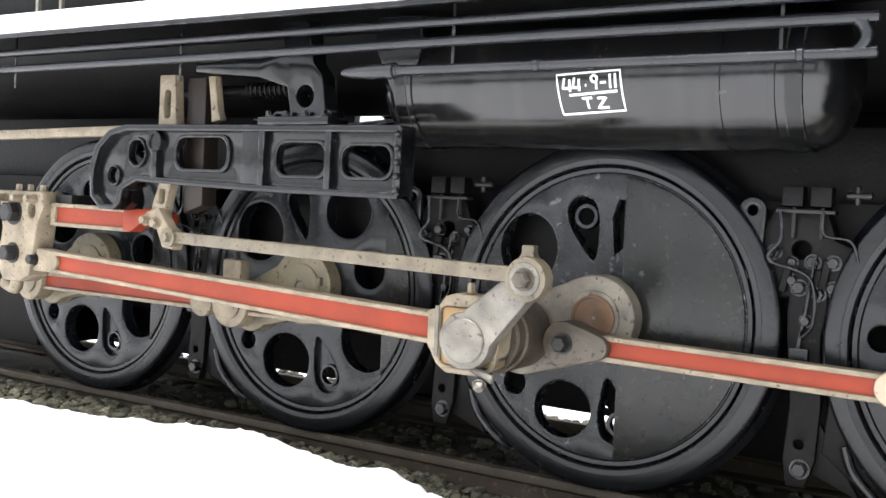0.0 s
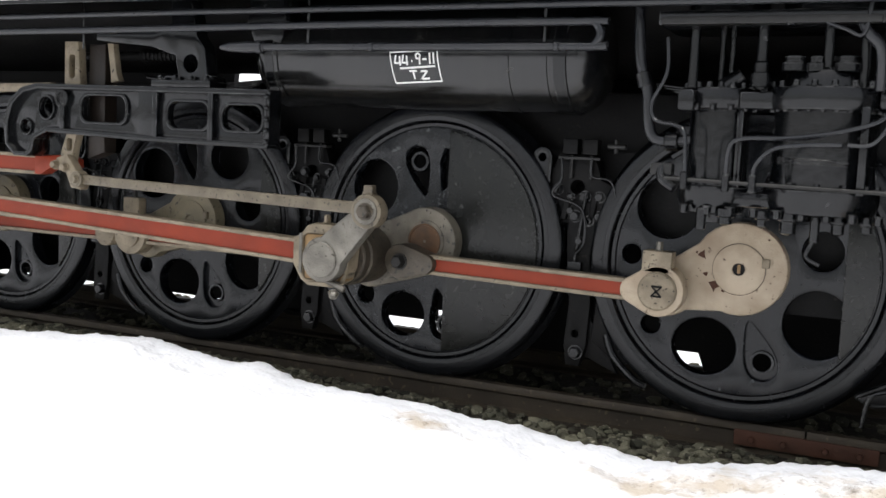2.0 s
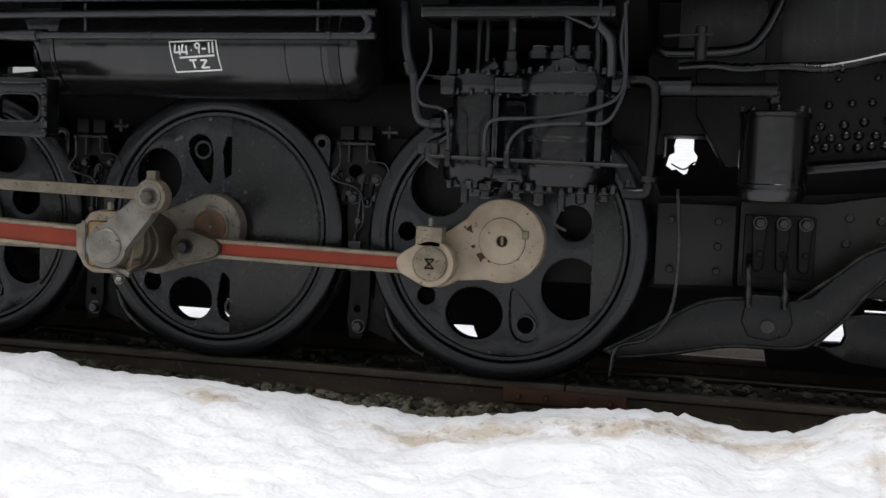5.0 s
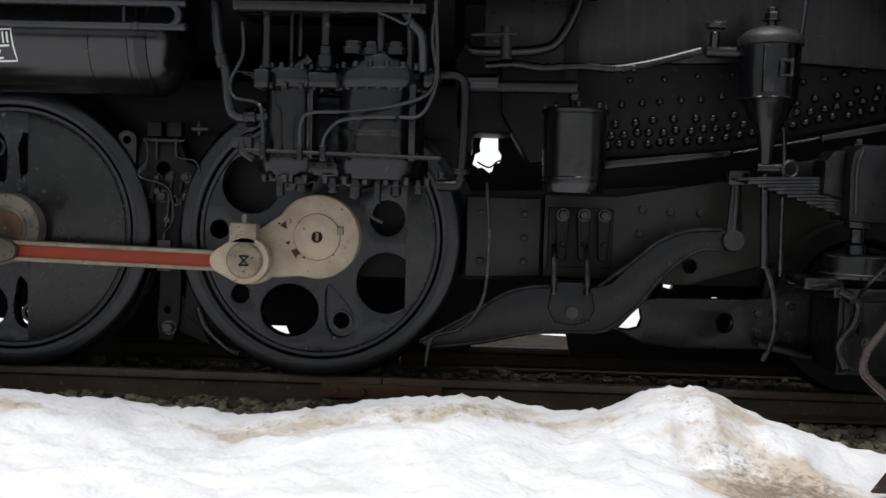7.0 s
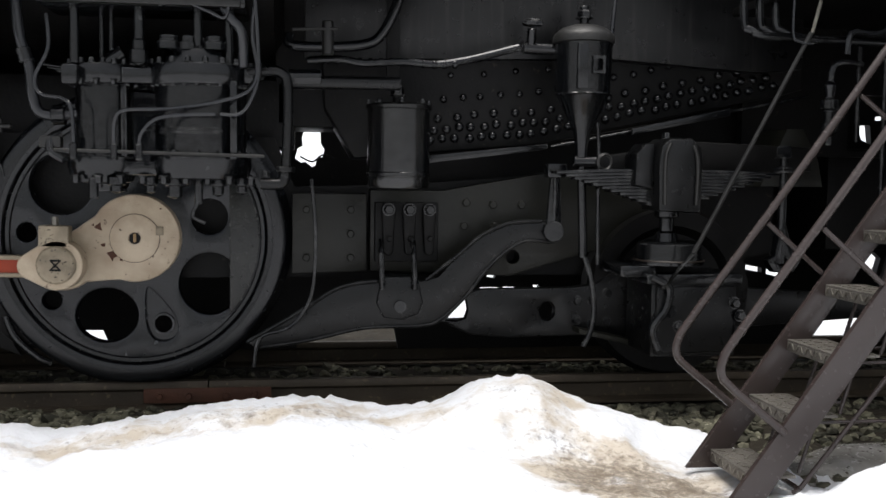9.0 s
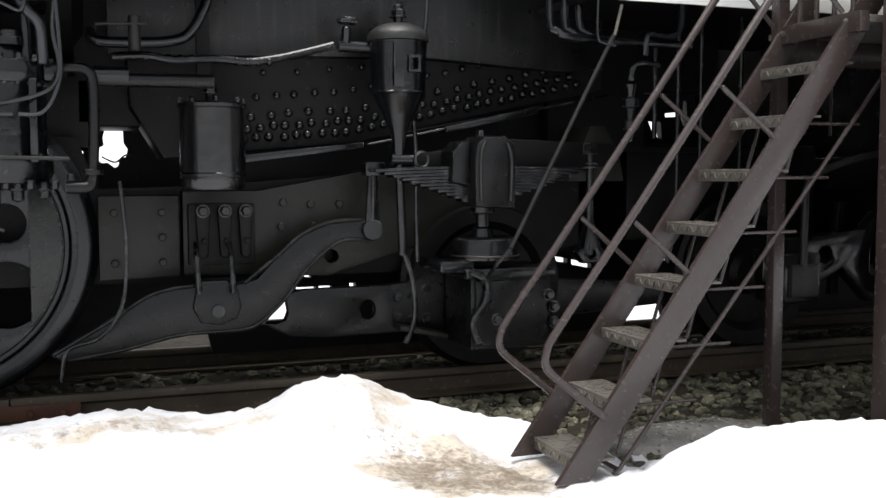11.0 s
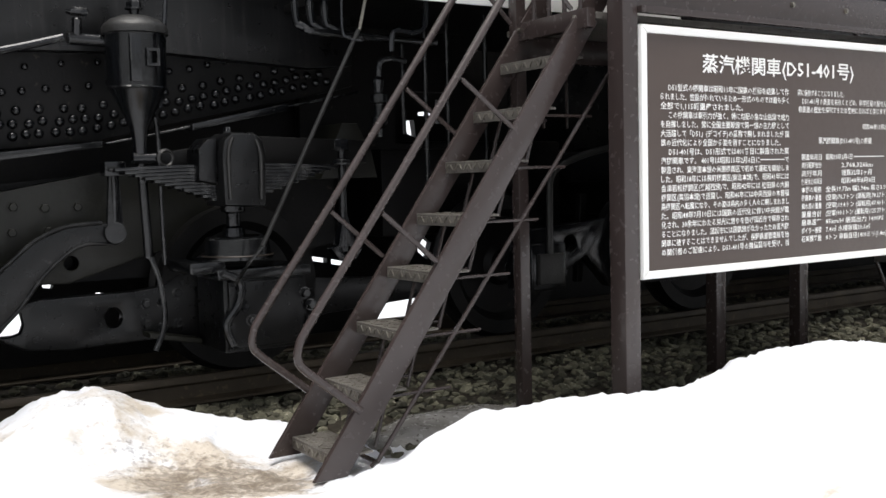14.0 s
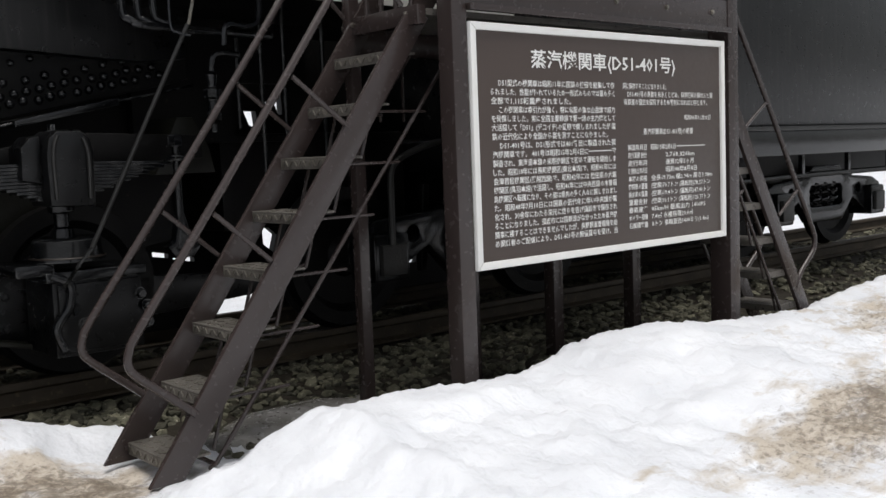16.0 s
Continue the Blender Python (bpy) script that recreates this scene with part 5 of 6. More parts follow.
part("valve_lever", beam((2.29, -.42, 1.655), (2.50, -.42, 1.665), .012, .014), DARKSTEEL, vb)
part("flat_bar", box(2.74, 2.80, -.12, -.08, 1.45, 2.3, .004), SOOT_SHADE, loco)

# strainer pot
pot = part("strainer_pot", lathe((3.64, -.28, 1.08), (0, 0, 1), [(0, 0), (0, .03), (.06, .034), (.12, .042), (.29, .122), (.30, .134), (.305, .130), (.54, .138), (.54, 0)], 48), BLACK, loco, "black strainer pot with a domed lid and conical bottom")
part("lid", lathe((3.64, -.28, 1.08), (0, 0, 1), [(.541, 0), (.541, .138), (.545, .148), (.572, .148), (.59, .136), (.612, .108), (.628, .065), (.634, .03), (.634, 0)], 48), DARKSTEEL, pot, "domed lid of worn grey steel")
part("neck", drum((3.64, -.28, 1.69), (3.64, -.28, 1.80), .022), BLACK, pot)
part("neck_nut", bolt(3.64, -.28, 1.74, .034, (0, 0, 1), .04), BLACK, pot)
part("cast_frame", plate([(3.645, 1.47), (3.705, 1.47), (3.705, 1.55), (3.645, 1.55)], [[(3.658, 1.483), (3.692, 1.483), (3.692, 1.537), (3.658, 1.537)]], -.432, -.38, .003), BLACK, pot)
part("cast_panel", box(3.575, 3.625, -.422, -.38, 1.40, 1.61, .004), BLACK, pot)
part("cock", drum((3.60, -.28, 1.06), (3.71, -.29, 1.06), .03), BLACK, pot)
part("handwheel", lathe((3.74, -.32, 1.06), (0.2, -1, 0), [(0, .035), (.012, .045), (.02, .035), (.012, .028)], 16), DARKSTEEL, pot)
part("drop_pipe", tube([(3.64, -.28, 1.08), (3.645, -.28, .95), (3.655, -.28, .70), (3.66, -.27, .60)], .022, 12), BLACK, pot)
part("hose", tube([(3.66, -.27, .62), (3.70, -.28, .50), (3.72, -.28, .36), (3.71, -.28, .25), (3.67, -.28, .16)], .014, 10), BLACK, pot)
part("side_pipe", tube([(3.72, -.27, 1.25), (3.73, -.27, 1.12), (3.735, -.26, .80), (3.74, -.26, .56)], .011, 8), BLACK, pot)
part("lid_pipe", tube([(3.82, -.22, 2.0), (3.80, -.22, 1.72), (3.77, -.22, 1.50), (3.76, -.22, 1.30)], .012, 8), PIPE, pot)
gv = part("globe_valve", drum((3.36, -.25, 1.64), (3.54, -.25, 1.635), .028), BLACK, loco)
part("bonnet", drum((3.40, -.25, 1.64), (3.40, -.27, 1.73), .022), BLACK, gv)
part("handwheel", lathe((3.40, -.28, 1.74), (0, -.3, 1), [(0, .02), (.0, .045), (.015, .055), (.03, .045), (.02, .02)], 8), BLACK, gv)

settle(pot, .03, 0, .03)
settle(gv, .018, 0, -.012)

# frame plates and equaliser by the trailing truck
fp = part("frame_plate", plate([(2.29, .52), (2.66, .53), (2.66, .92), (2.29, .92)], [], .05, .20, .006), OLIVE, loco, "olive-black frame plate with bolts")
fp2 = part("frame_plate", plate([(2.68, .53), (3.05, .52), (3.40, .50), (3.80, .62), (4.15, .72), (4.15, 1.02), (3.66, 1.05), (3.05, .94), (2.68, .94)], [ring(3.42, .60, .035, n=18)], .08, .20, .006), OLIVE, loco, "olive-black frame plate with bolts")
for bx, bz in ((2.36, .84), (2.36, .60), (2.58, .84), (2.58, .72), (2.58, .60)):
    part("nut", bolt(bx, .05, bz, .02, h=.022), OLIVE, fp)
for bx, bz in ((3.17, .88), (3.31, .87), (3.46, .87), (3.16, .76), (3.32, .76)):
    part("nut", bolt(bx, .08, bz, .022, h=.02), OLIVE, fp2)
part("pocket", box(2.70, 3.02, .02, .10, .58, .88, .01), SOOT_SHADE, fp2)
for bx in (2.765, 2.87, 2.97):
    part("clip", plate(capsule(bx, .845, .034, bx, .64, .024, 12), [], -.02, .05, .01), SOOT_SHADE, fp2)
    part("nut", bolt(bx, -.02, .845, .026, h=.035), BLACK, fp2)
    part("nut", bolt(bx + .004, -.02, .70, .016, h=.02), SOOT_SHADE, fp2)
eo = [(2.05, .21), (2.28, .34), (2.46, .455), (2.56, .49), (2.70, .50), (2.72, .53), (2.86, .53), (2.88, .50), (2.98, .525), (3.08, .63), (3.20, .73), (3.34, .79), (3.56, .805), (3.60, .78), (3.60, .71), (3.56, .69), (3.42, .70), (3.33, .655), (3.22, .555), (3.12, .425), (3.0, .315), (2.90, .28), (2.62, .27), (2.36, .215), (2.1, .18)]
eq = part("equaliser_beam", plate(eo, [], -.12, -.03, .010), DULL, loco, "curved black equaliser beam of the trailing truck")
part("beam_edge", tube([(2.06, -.115, .215), (2.28, -.12, .342), (2.46, -.12, .457), (2.58, -.12, .495), (2.68, -.12, .505)], .010, 8), DULL, eq)
part("beam_edge", tube([(2.92, -.12, .51), (3.08, -.12, .635), (3.20, -.12, .735), (3.34, -.12, .793), (3.50, -.12, .805)], .010, 8), DULL, eq)
part("saddle", plate([(2.70, .53), (2.875, .53), (2.905, .40), (2.88, .345), (2.80, .315), (2.71, .33), (2.675, .40)], [], -.15, -.115, .014), DULL, eq)
part("saddle_pin", lathe((2.79, -.15, .385), (0, -1, 0), [(0, .032), (.02, .03), (.02, 0)], 16), BLACK, eq)
part("beam_edge", tube([(2.12, -.12, .185), (2.36, -.12, .22), (2.62, -.12, .275), (2.90, -.12, .285), (3.0, -.12, .32), (3.12, -.12, .43), (3.22, -.12, .56), (3.33, -.12, .66), (3.42, -.12, .705), (3.54, -.12, .70)], .009, 8), DULL, eq)
for bx in (2.70, 2.86):
    part("u_bolt", tube([(bx, -.06, .70), (bx - .005, -.15, .64), (bx, -.165, .52), (bx, -.16, .47)], .014, 10), BLACK, eq)
part("link", plate(capsule(3.557, .765, .04, 3.56, 1.04, .024, 14), [], -.145, -.115, .006), BLACK, eq)
part("pin", lathe((3.555, -.12, .755), (0, -1, 0), [(0, .055), (.03, .05), (.03, 0)], 24), BLACK, eq)
part("hanger_rod", tube([(3.56, -.13, .77), (3.56, -.14, .90), (3.56, -.14, 1.05)], .016, 10), BLACK, eq)
part("hanger_head", box(3.51, 3.61, -.18, -.08, 1.02, 1.09, .012), BLACK, eq)
part("air_line", tube([(2.36, -.20, 1.0), (2.38, -.20, .75), (2.37, -.20, .50), (2.33, -.20, .38), (2.25, -.20, .29), (2.12, -.18, .24), (2.09, -.17, .10)], .009, 8), BLACK, eq)
tb = part("truck_beam", plate([(3.06, .275), (3.20, .43), (3.28, .44), (3.72, .445), (3.85, .46), (4.00, .56), (4.10, .62), (4.16, .62), (4.16, .17), (3.98, .16), (3.80, .20), (3.40, .19), (3.2, .21)], [ring(3.605, .325, .042, .05, n=22), [(3.065, .285), (3.10, .34), (3.15, .395), (3.185, .385), (3.195, .33), (3.18, .29), (3.13, .275)]], -.02, .04, .008), DULL, loco, "black trailing truck frame with a round hole")
for bx, bz in ((3.76, .38), (3.84, .38), (3.92, .42), (3.76, .28), (3.84, .26), (3.92, .27)):
    part("nut", bolt(bx, -.02, bz, .022, h=.025), BLACK, tb)
part("ledge", plate([(3.74, .225), (4.0, .17), (4.0, .195), (3.74, .25)], [], -.14, .0, .004), OLIVE, tb)
part("truck_beam_rear", plate([(4.40, .46), (5.35, .40), (5.35, .28), (4.40, .22)], [], .0, .05, .006), DULL, loco)

settle(eq, .022, 0, -.008)
settle(tb, -.022, 0, .005)

# trailing wheel, axle box and spring
part("trailing_wheel", lathe((4.25, .0, .43), (0, 1, 0), [(0, 0), (0, .10), (.03, .12), (.04, .30), (.0, .34), (.0, .425), (.09, .43), (.11, .455), (.13, .45), (.13, 0)], 64), SOOT_SHADE, loco, "black trailing wheel behind its axle box")
ab = part("axle_box", box(3.99, 4.42, -.42, -.05, .16, .52, .015), DULL, loco, "black axle box with ribbed cover")
part("cover", plate([(4.01, .50), (4.40, .50), (4.40, .22), (4.36, .18), (4.05, .18), (4.01, .22)], [], -.44, -.41, .012), DULL, ab)
part("rib", box(3.96, 4.44, -.44, -.06, .51, .56, .01), BLACK, ab)
part("rib", tube([(3.98, -.45, .55), (4.06, -.46, .50), (4.05, -.46, .40), (3.99, -.45, .30), (4.02, -.45, .20)], .022, 10), BLACK, ab)
part("rib", box(3.84, 4.02, -.40, -.05, .54, .60, .02), BLACK, ab)
for bx, bz in ((4.08, .38), (4.12, .31), (4.40, .42), (4.43, .36), (4.43, .28)):
    part("nut", bolt(bx, -.44, bz, .024, h=.03), BLACK, ab)
seat = part("spring_seat", lathe((4.115, -.30, .60), (0, 0, 1), [(0, 0), (0, .17), (.02, .172), (.022, .160), (.10, .155), (.11, .14), (.11, 0)], 40), BLACK, loco, "round black spring seat with a pale rim")
part("seat_rim", lathe((4.115, -.30, .615), (0, 0, 1), [(0, .172), (.004, .175), (.008, .172)], 40), DARKBROWN, seat)
part("spindle", lathe((4.10, -.30, .70), (0, 0, 1), [(0, .06), (.05, .05), (.06, .035), (.12, .035), (.13, .06), (.18, .06)], 20), BLACK, seat)
ls = leaf_pack(4.09, 1.06, .56, 11, -.36, -.25, "trailing_spring", "sooty leaf spring in a heavy black buckle", .016, -.015)
part("buckle", plate([(4.0, .86), (4.212, .85), (4.22, 1.11), (4.205, 1.17), (4.16, 1.205), (4.05, 1.205), (4.01, 1.17), (3.995, 1.10)], [], -.46, -.22, .022), DULL, ls)
part("buckle_edge", tube([(4.028, -.465, .89), (4.026, -.465, 1.10), (4.05, -.46, 1.18)], .010, 8), DARKSTEEL, ls)
part("buckle_edge", tube([(4.182, -.465, .89), (4.186, -.465, 1.09), (4.165, -.46, 1.17)], .010, 8), DARKSTEEL, ls)
part("buckle_side", plate([(3.90, .98), (3.998, .96), (3.998, 1.185), (3.95, 1.18), (3.905, 1.13)], [], -.40, -.24, .02), DULL, ls)
part("buckle_nut", bolt(4.07, -.34, 1.20, .02, (0, 0, 1), .035), BLACK, ls)
part("spring_beam", plate([(3.70, 1.02), (4.9, 1.06), (4.9, 1.18), (4.3, 1.20), (3.8, 1.12), (3.70, 1.08)], [], -.20, -.12, .008), SOOT_SHADE, ls)
part("spring_rod", drum((4.68, -.34, .60), (4.68, -.34, 1.14), .02), BLACK, ls)
part("spring_nut", bolt(4.68, -.34, 1.12, .04, (0, 0, 1), .06), BLACK, ls)
part("spring_nut", bolt(4.68, -.34, 1.05, .05, (0, 0, 1), .03), BLACK, ls)
part("spring_stay", plate([(4.60, .62), (4.64, .64), (4.68, .84), (4.74, .64), (4.78, .62), (4.74, .56), (4.64, .56)], [ring(4.69, .61, .022, n=14)], -.36, -.30, .006), BLACK, ls)

# cab underside with its pipes, and the bar that leans on the spring
cab = part("cab_floor", box(4.55, 6.6, -.84, .9, 1.86, 1.90, .004), SOOT_SHADE, loco, "underside of the cab with a white-painted edge")
part("edge_strip", box(4.55, 6.6, -.855, -.84, 1.812, 1.945, .003), WHITE, cab, "white-painted edge of the cab floor")
part("cab_side", box(4.55, 6.6, -.845, -.82, 1.93, 3.4, .004), BLACK, cab)
part("cab_frame", plate([(4.75, 1.15), (5.9, 1.15), (5.9, 1.86), (4.75, 1.86)], [slot(5.38, 5.78, 1.18, 1.50, .01)], .30, .36, 0), SOOT_SHADE, cab)
for k, px in enumerate((4.42, 4.50, 4.58)):
    part("pipe", tube([(px, -.40, 2.1), (px, -.40, 1.78), (px + .03, -.42, 1.72), (px + .14, -.45, 1.69), (5.2, -.45, 1.68)], .02, 10), BLACK, cab)
part("pipe", tube([(5.05, -.60, 1.86), (5.04, -.60, 1.74), (4.98, -.60, 1.70), (4.86, -.60, 1.70), (4.84, -.60, 1.60)], .014, 10), PIPE, cab)
part("pipe", tube([(4.95, -.55, 1.56), (4.86, -.55, 1.57), (4.80, -.55, 1.54), (4.79, -.55, 1.40), (4.79, -.55, 1.18)], .014, 10), BLACK, cab)
part("injector", lathe((4.79, -.55, 1.22), (0, 0, 1), [(0, .02), (.02, .04), (.06, .04), (.07, .025), (.12, .025), (.13, .045), (.17, .045), (.18, .02), (.24, .03), (.26, .012)], 16), BLACK, cab)
for px, z0, z1 in ((5.16, .9, 1.86), (5.30, 1.1, 1.86), (5.55, .8, 1.86), (5.02, 1.2, 1.7)):
    part("pipe", drum((px, -.40, z0), (px, -.40, z1), .013, seg=10), BLACK, cab)
part("pipe", tube([(6.6, -.4, 1.15), (6.2, -.45, 1.08), (5.98, -.45, .98), (5.95, -.45, .80), (5.95, -.45, .40)], .02, 10), DARKSTEEL, cab)
part("drag_box", box(5.3, 6.7, .35, .95, .62, 1.2, .02), SOOT_SHADE, cab)
part("rear_step", plate([(6.55, .30), (6.95, .30), (6.95, 1.0), (6.55, 1.0)], [], -.5, -.46, .006), SOOT_SHADE, cab)
part("ash_chute", plate([(4.70, .98), (5.05, .98), (5.02, 1.12), (4.93, 1.28), (4.84, 1.28)], [], -.05, .3, .006), OLIVE, cab)
bar = part("damper_rod", tube([(4.55, -.80, 1.66), (4.08, -.70, .68)], .010, 10, 1), DARKSTEEL, loco, "slanting bare steel rod with a shackle")
part("shackle", tube([(4.59, -.80, 1.80), (4.575, -.80, 1.74), (4.555, -.80, 1.66)], .008, 8), BARE, bar)
part("lower_rod", tube([(4.08, -.70, .68), (4.045, -.62, .60), (4.02, -.50, .50)], .009, 8), BLACK, bar)
part("hook", tube([(4.47, -.80, 1.90), (4.465, -.80, 1.66), (4.50, -.80, 1.62), (4.56, -.80, 1.61)], .006, 8), PIPE, bar)

# ---- tender ----
tender = thing("tender", "black coal and water tender on bogies behind the locomotive", "tender")
part("tank_side", box(6.75, 12.95, -.80, 2.05, 1.14, 3.0, .03), CLAD, tender, "smooth black tender tank side")
part("sill", box(6.75, 13.0, -.84, 2.05, .92, 1.12, .01), BLACK, tender, "grey-black sill with a rounded ledge")
part("ledge", box(6.75, 13.0, -.87, -.80, 1.115, 1.15, .01), DARKSTEEL, tender)
part("underframe", box(6.9, 12.9, -.2, 1.4, .70, .92, .01), SOOT_SHADE, tender)
# two dark blocks added to shade the open space under the tender
part("centre_girder", box(7.0, 12.9, .45, .75, .40, .72, .01), SOOT_SHADE, tender)
part("brake_rigging", box(9.7, 12.6, .30, .36, .28, .50, .01), SOOT_SHADE, tender)


def bogie(x):
    side = part("bogie_side", plate([(x - 1.05, .60), (x - .9, .66), (x - .35, .70), (x - .25, .80), (x + .25, .80), (x + .35, .70), (x + .9, .66), (x + 1.05, .60), (x + 1.05, .42), (x + .72, .36), (x + .5, .48), (x + .3, .28), (x - .3, .28), (x - .5, .48), (x - .72, .36), (x - 1.05, .42)], [slot(x - .30, x + .30, .42, .62, .05), ring(x - .62, .56, .05, n=14), ring(x + .62, .56, .05, n=14)], -.36, -.28, .012), BLACK, tender, "black cast bogie side frame")
    for s in (-1, 1):
        wx = x + s * .85
        part("wheel", lathe((wx, 0, .43), (0, 1, 0), [(0, 0), (0, .10), (.04, .13), (.05, .30), (.0, .345), (.0, .425), (.09, .43), (.11, .455), (.13, .45), (.13, 0)], 48), SOOT_SHADE, side)
        part("axle_box", box(wx - .13, wx + .13, -.44, -.2, .30, .58, .02), BLACK, side)
        part("axle_cover", plate([(wx - .09, .34), (wx + .09, .34), (wx + .09, .52), (wx - .09, .52)], [], -.47, -.43, .01), DARKSTEEL, side)
        part("brake_hanger", beam((wx - s * .50, -.15, .85), (wx - s * .46, -.15, .30), .05, .05), SOOT_SHADE, side)
    for k in range(3):
        part("coil_spring", tube([(x - .16 + .16 * k + .05 * math.cos(a), -.32 + .05 * math.sin(a), .44 + .010 * j) for j, a in enumerate(np.arange(0, 18, .9))], .013, 6, 1), BLACK, side)
    return side


for bx_ in (6.8, 11.15):
    bogie(bx_)
part("brake_cylinder", drum((8.6, -.2, .62), (9.4, -.2, .62), .16), BLACK, tender)
part("train_pipe", tube([(7.0, -.6, .75), (8.5, -.6, .72), (10.5, -.6, .74), (12.9, -.6, .74)], .025, 10), BLACK, tender)
for k in range(8):
    part("pipe_clip", box(7.05 + .8 * k, 7.09 + .8 * k, -.62, -.58, .72, .93, .004), BLACK, tender)
for k in range(3):
    part("step", box(6.95, 7.35, -.85, -.62, .38 + .26 * k, .40 + .26 * k, .004), BLACK, tender)

# ---- viewing platform, stairs and sign ----
plat = thing("viewing_platform", "brown steel viewing platform on square posts beside the locomotive", "platform", at=(5.3, -1.65, 0))


def under(parent, *a, **k):
    """part() for a thing whose base lies away from the world's origin."""
    ob = part(*a[:3], parent, *a[3:], **k)
    ob.matrix_parent_inverse = Matrix.Translation(parent.location).inverted()
    return ob


def post(parent, x0, x1, y0, y1, z0, z1):
    return under(parent, "post", box(x0, x1, y0, y1, z0, z1, .008), BROWN)


post(plat, 5.315, 5.405, -1.74, -1.64, -.3, 3.0)
post(plat, 7.43, 7.53, -1.74, -1.60, -.3, 3.0)
post(plat, 5.235, 5.295, -1.10, -1.04, -.3, 2.9)
for px in (5.95, 6.62, 7.35):
    post(plat, px + .01, px + .09, -1.08, -1.0, -.3, 1.645)
under(plat, "deck", box(5.292, 7.6, -1.60, -.95, 1.645, 1.675, .004), TREAD, "worn chequer plate deck")
under(plat, "front_girder", box(5.405, 7.43, -1.735, -1.64, 1.675, 1.84, .006), BROWN)
under(plat, "front_flange", box(5.405, 7.43, -1.765, -1.735, 1.655, 1.685, .004), BROWN)
under(plat, "back_girder", box(5.30, 7.55, -1.06, -1.0, 1.52, 1.643, .006), BROWN)
under(plat, "end_girder", box(5.24, 5.29, -1.60, -1.10, 1.605, 1.69, .006), BROWN)
under(plat, "guard_panel", box(5.408, 7.42, -1.71, -1.69, 1.86, 2.9, .004), BROWN, "flat brown guard panel")
for k in range(5):
    under(plat, "bolt", bolt(5.6 + .42 * k, -1.735, 1.765, .012, h=.012), BARE)
for k in range(4):
    under(plat, "baluster", drum((5.265, -1.53 + .11 * k, 1.68), (5.265, -1.53 + .11 * k, 2.8), .011, seg=10), BROWN)
for px in (5.30, 5.45, 5.60):
    under(plat, "stay", drum((px, -1.03, 1.53), (px, -1.03, 1.2), .008, seg=8), BROWN)
for y in (-1.52, -1.12):
    under(plat, "bolt", bolt(5.24, y, 1.655, .010, (-1, 0, 0), .010), BARE)

# stairs down towards the front
N = 8
P0, P7 = (4.00, -.13), (5.12, 1.46)


def stairs(name, label, at=(4.0, -1.28, -.2)):
    st = thing(name, label, "stairs", at=at)
    dx, dz = (P7[0] - P0[0]) / 7, (P7[1] - P0[1]) / 7
    steep = Vector((dx, 0, dz)).normalized()
    ny, fy = -1.52, -1.10
    for y in (ny, fy):
        # stringer outline: cut level at the foot and at the top
        def along(z, s):
            x = 3.985 + (z + .205) * (steep.x / steep.z + .018)
            return (x + s, z)
        out = [along(-.205, -.09), along(-.205, .05), along(1.72, .05), along(1.80, .0), along(1.80, -.09)]
        under(st, "stringer", plate(out, [], y - .012, y + .012, .004), BROWN, "flat brown stair stringer")
    for k in range(N):
        x, z = P0[0] + dx * k, P0[1] + dz * k
        tr = under(st, "tread", box(x - .005, x + .004, fy - .42 + .015, fy - .012, z - .045, z - .006, .002, box(x - .005, x + .165, fy - .42 + .015, fy - .012, z - .006, z + .004, .002)), TREAD, "worn chequer plate step")
        bm = bmesh.new()
        for i in range(7):
            for j in range(3):
                s = 1 if (i + j) % 2 else -1
                xx, yy = x + .025 + .056 * j, fy - .385 + .056 * i
                beam((xx - .012, yy - .012 * s, z + .005), (xx + .012, yy + .012 * s, z + .005), .007, .005, 0, bm=bm)
        for i in range(11):
            s = 1 if i % 2 else -1
            yy = fy - .39 + .036 * i
            beam((x - .007, yy - .008 * s, z - .032), (x - .007, yy + .008 * s, z - .008), .005, .006, 0, up=(1, 0, 0), bm=bm)
        tagged(part("tread_pattern", bm, BARE, tr), kind="stuff")
    # handrails: one on each side, bent back to the stringer at the foot
    for y in (ny, fy):
        o = -.01 if y == ny else .01
        yy = y + o
        foot = [(4.10, yy, .045), (3.99, yy, .135), (3.88, yy, .225), (3.845, yy, .27), (3.85, yy, .325), (3.90, yy, .41)]
        rail_ = foot + [(4.22, yy, .84), (4.61, yy, 1.38), (5.0, yy, 1.93), (5.35, yy, 2.42), (5.6, yy, 2.45)]
        under(st, "handrail", tube(rail_, .017, 12, 4), BROWN, "round brown handrail tube")
        for hx, hz, sx, sz in ((4.22, .78, 4.47, .60), (4.61, 1.31, 4.87, 1.14), (4.98, 1.84, 5.2, 1.66)):
            under(st, "rail_stay", drum((hx, yy, hz + .03), (sx, yy, sz), .011, seg=10), BROWN)
    # slim rods behind the treads
    for y in (-1.47, -1.15):
        under(st, "back_rod", tube([(4.20, y, -.19), (5.55, y, 1.50), (5.60, y, 1.80)], .010, 8, 1), BROWN)
    for k in range(1, 7):
        x, z = P0[0] + dx * k, P0[1] + dz * k
        under(st, "tie", drum((x + .10, -1.47, z - .03), (x + .40, -1.47, z - .03), .007, seg=8), BROWN)
        under(st, "tie", drum((x + .10, -1.15, z - .03), (x + .40, -1.15, z - .03), .007, seg=8), BROWN)
        under(st, "riser_rod", drum((x + .13, -1.15, z - .01), (x + .06, -1.15, z - .24), .008, seg=8), BROWN)
        under(st, "riser_rod", drum((x + .13, -1.42, z - .01), (x + .06, -1.42, z - .24), .008, seg=8), BROWN)
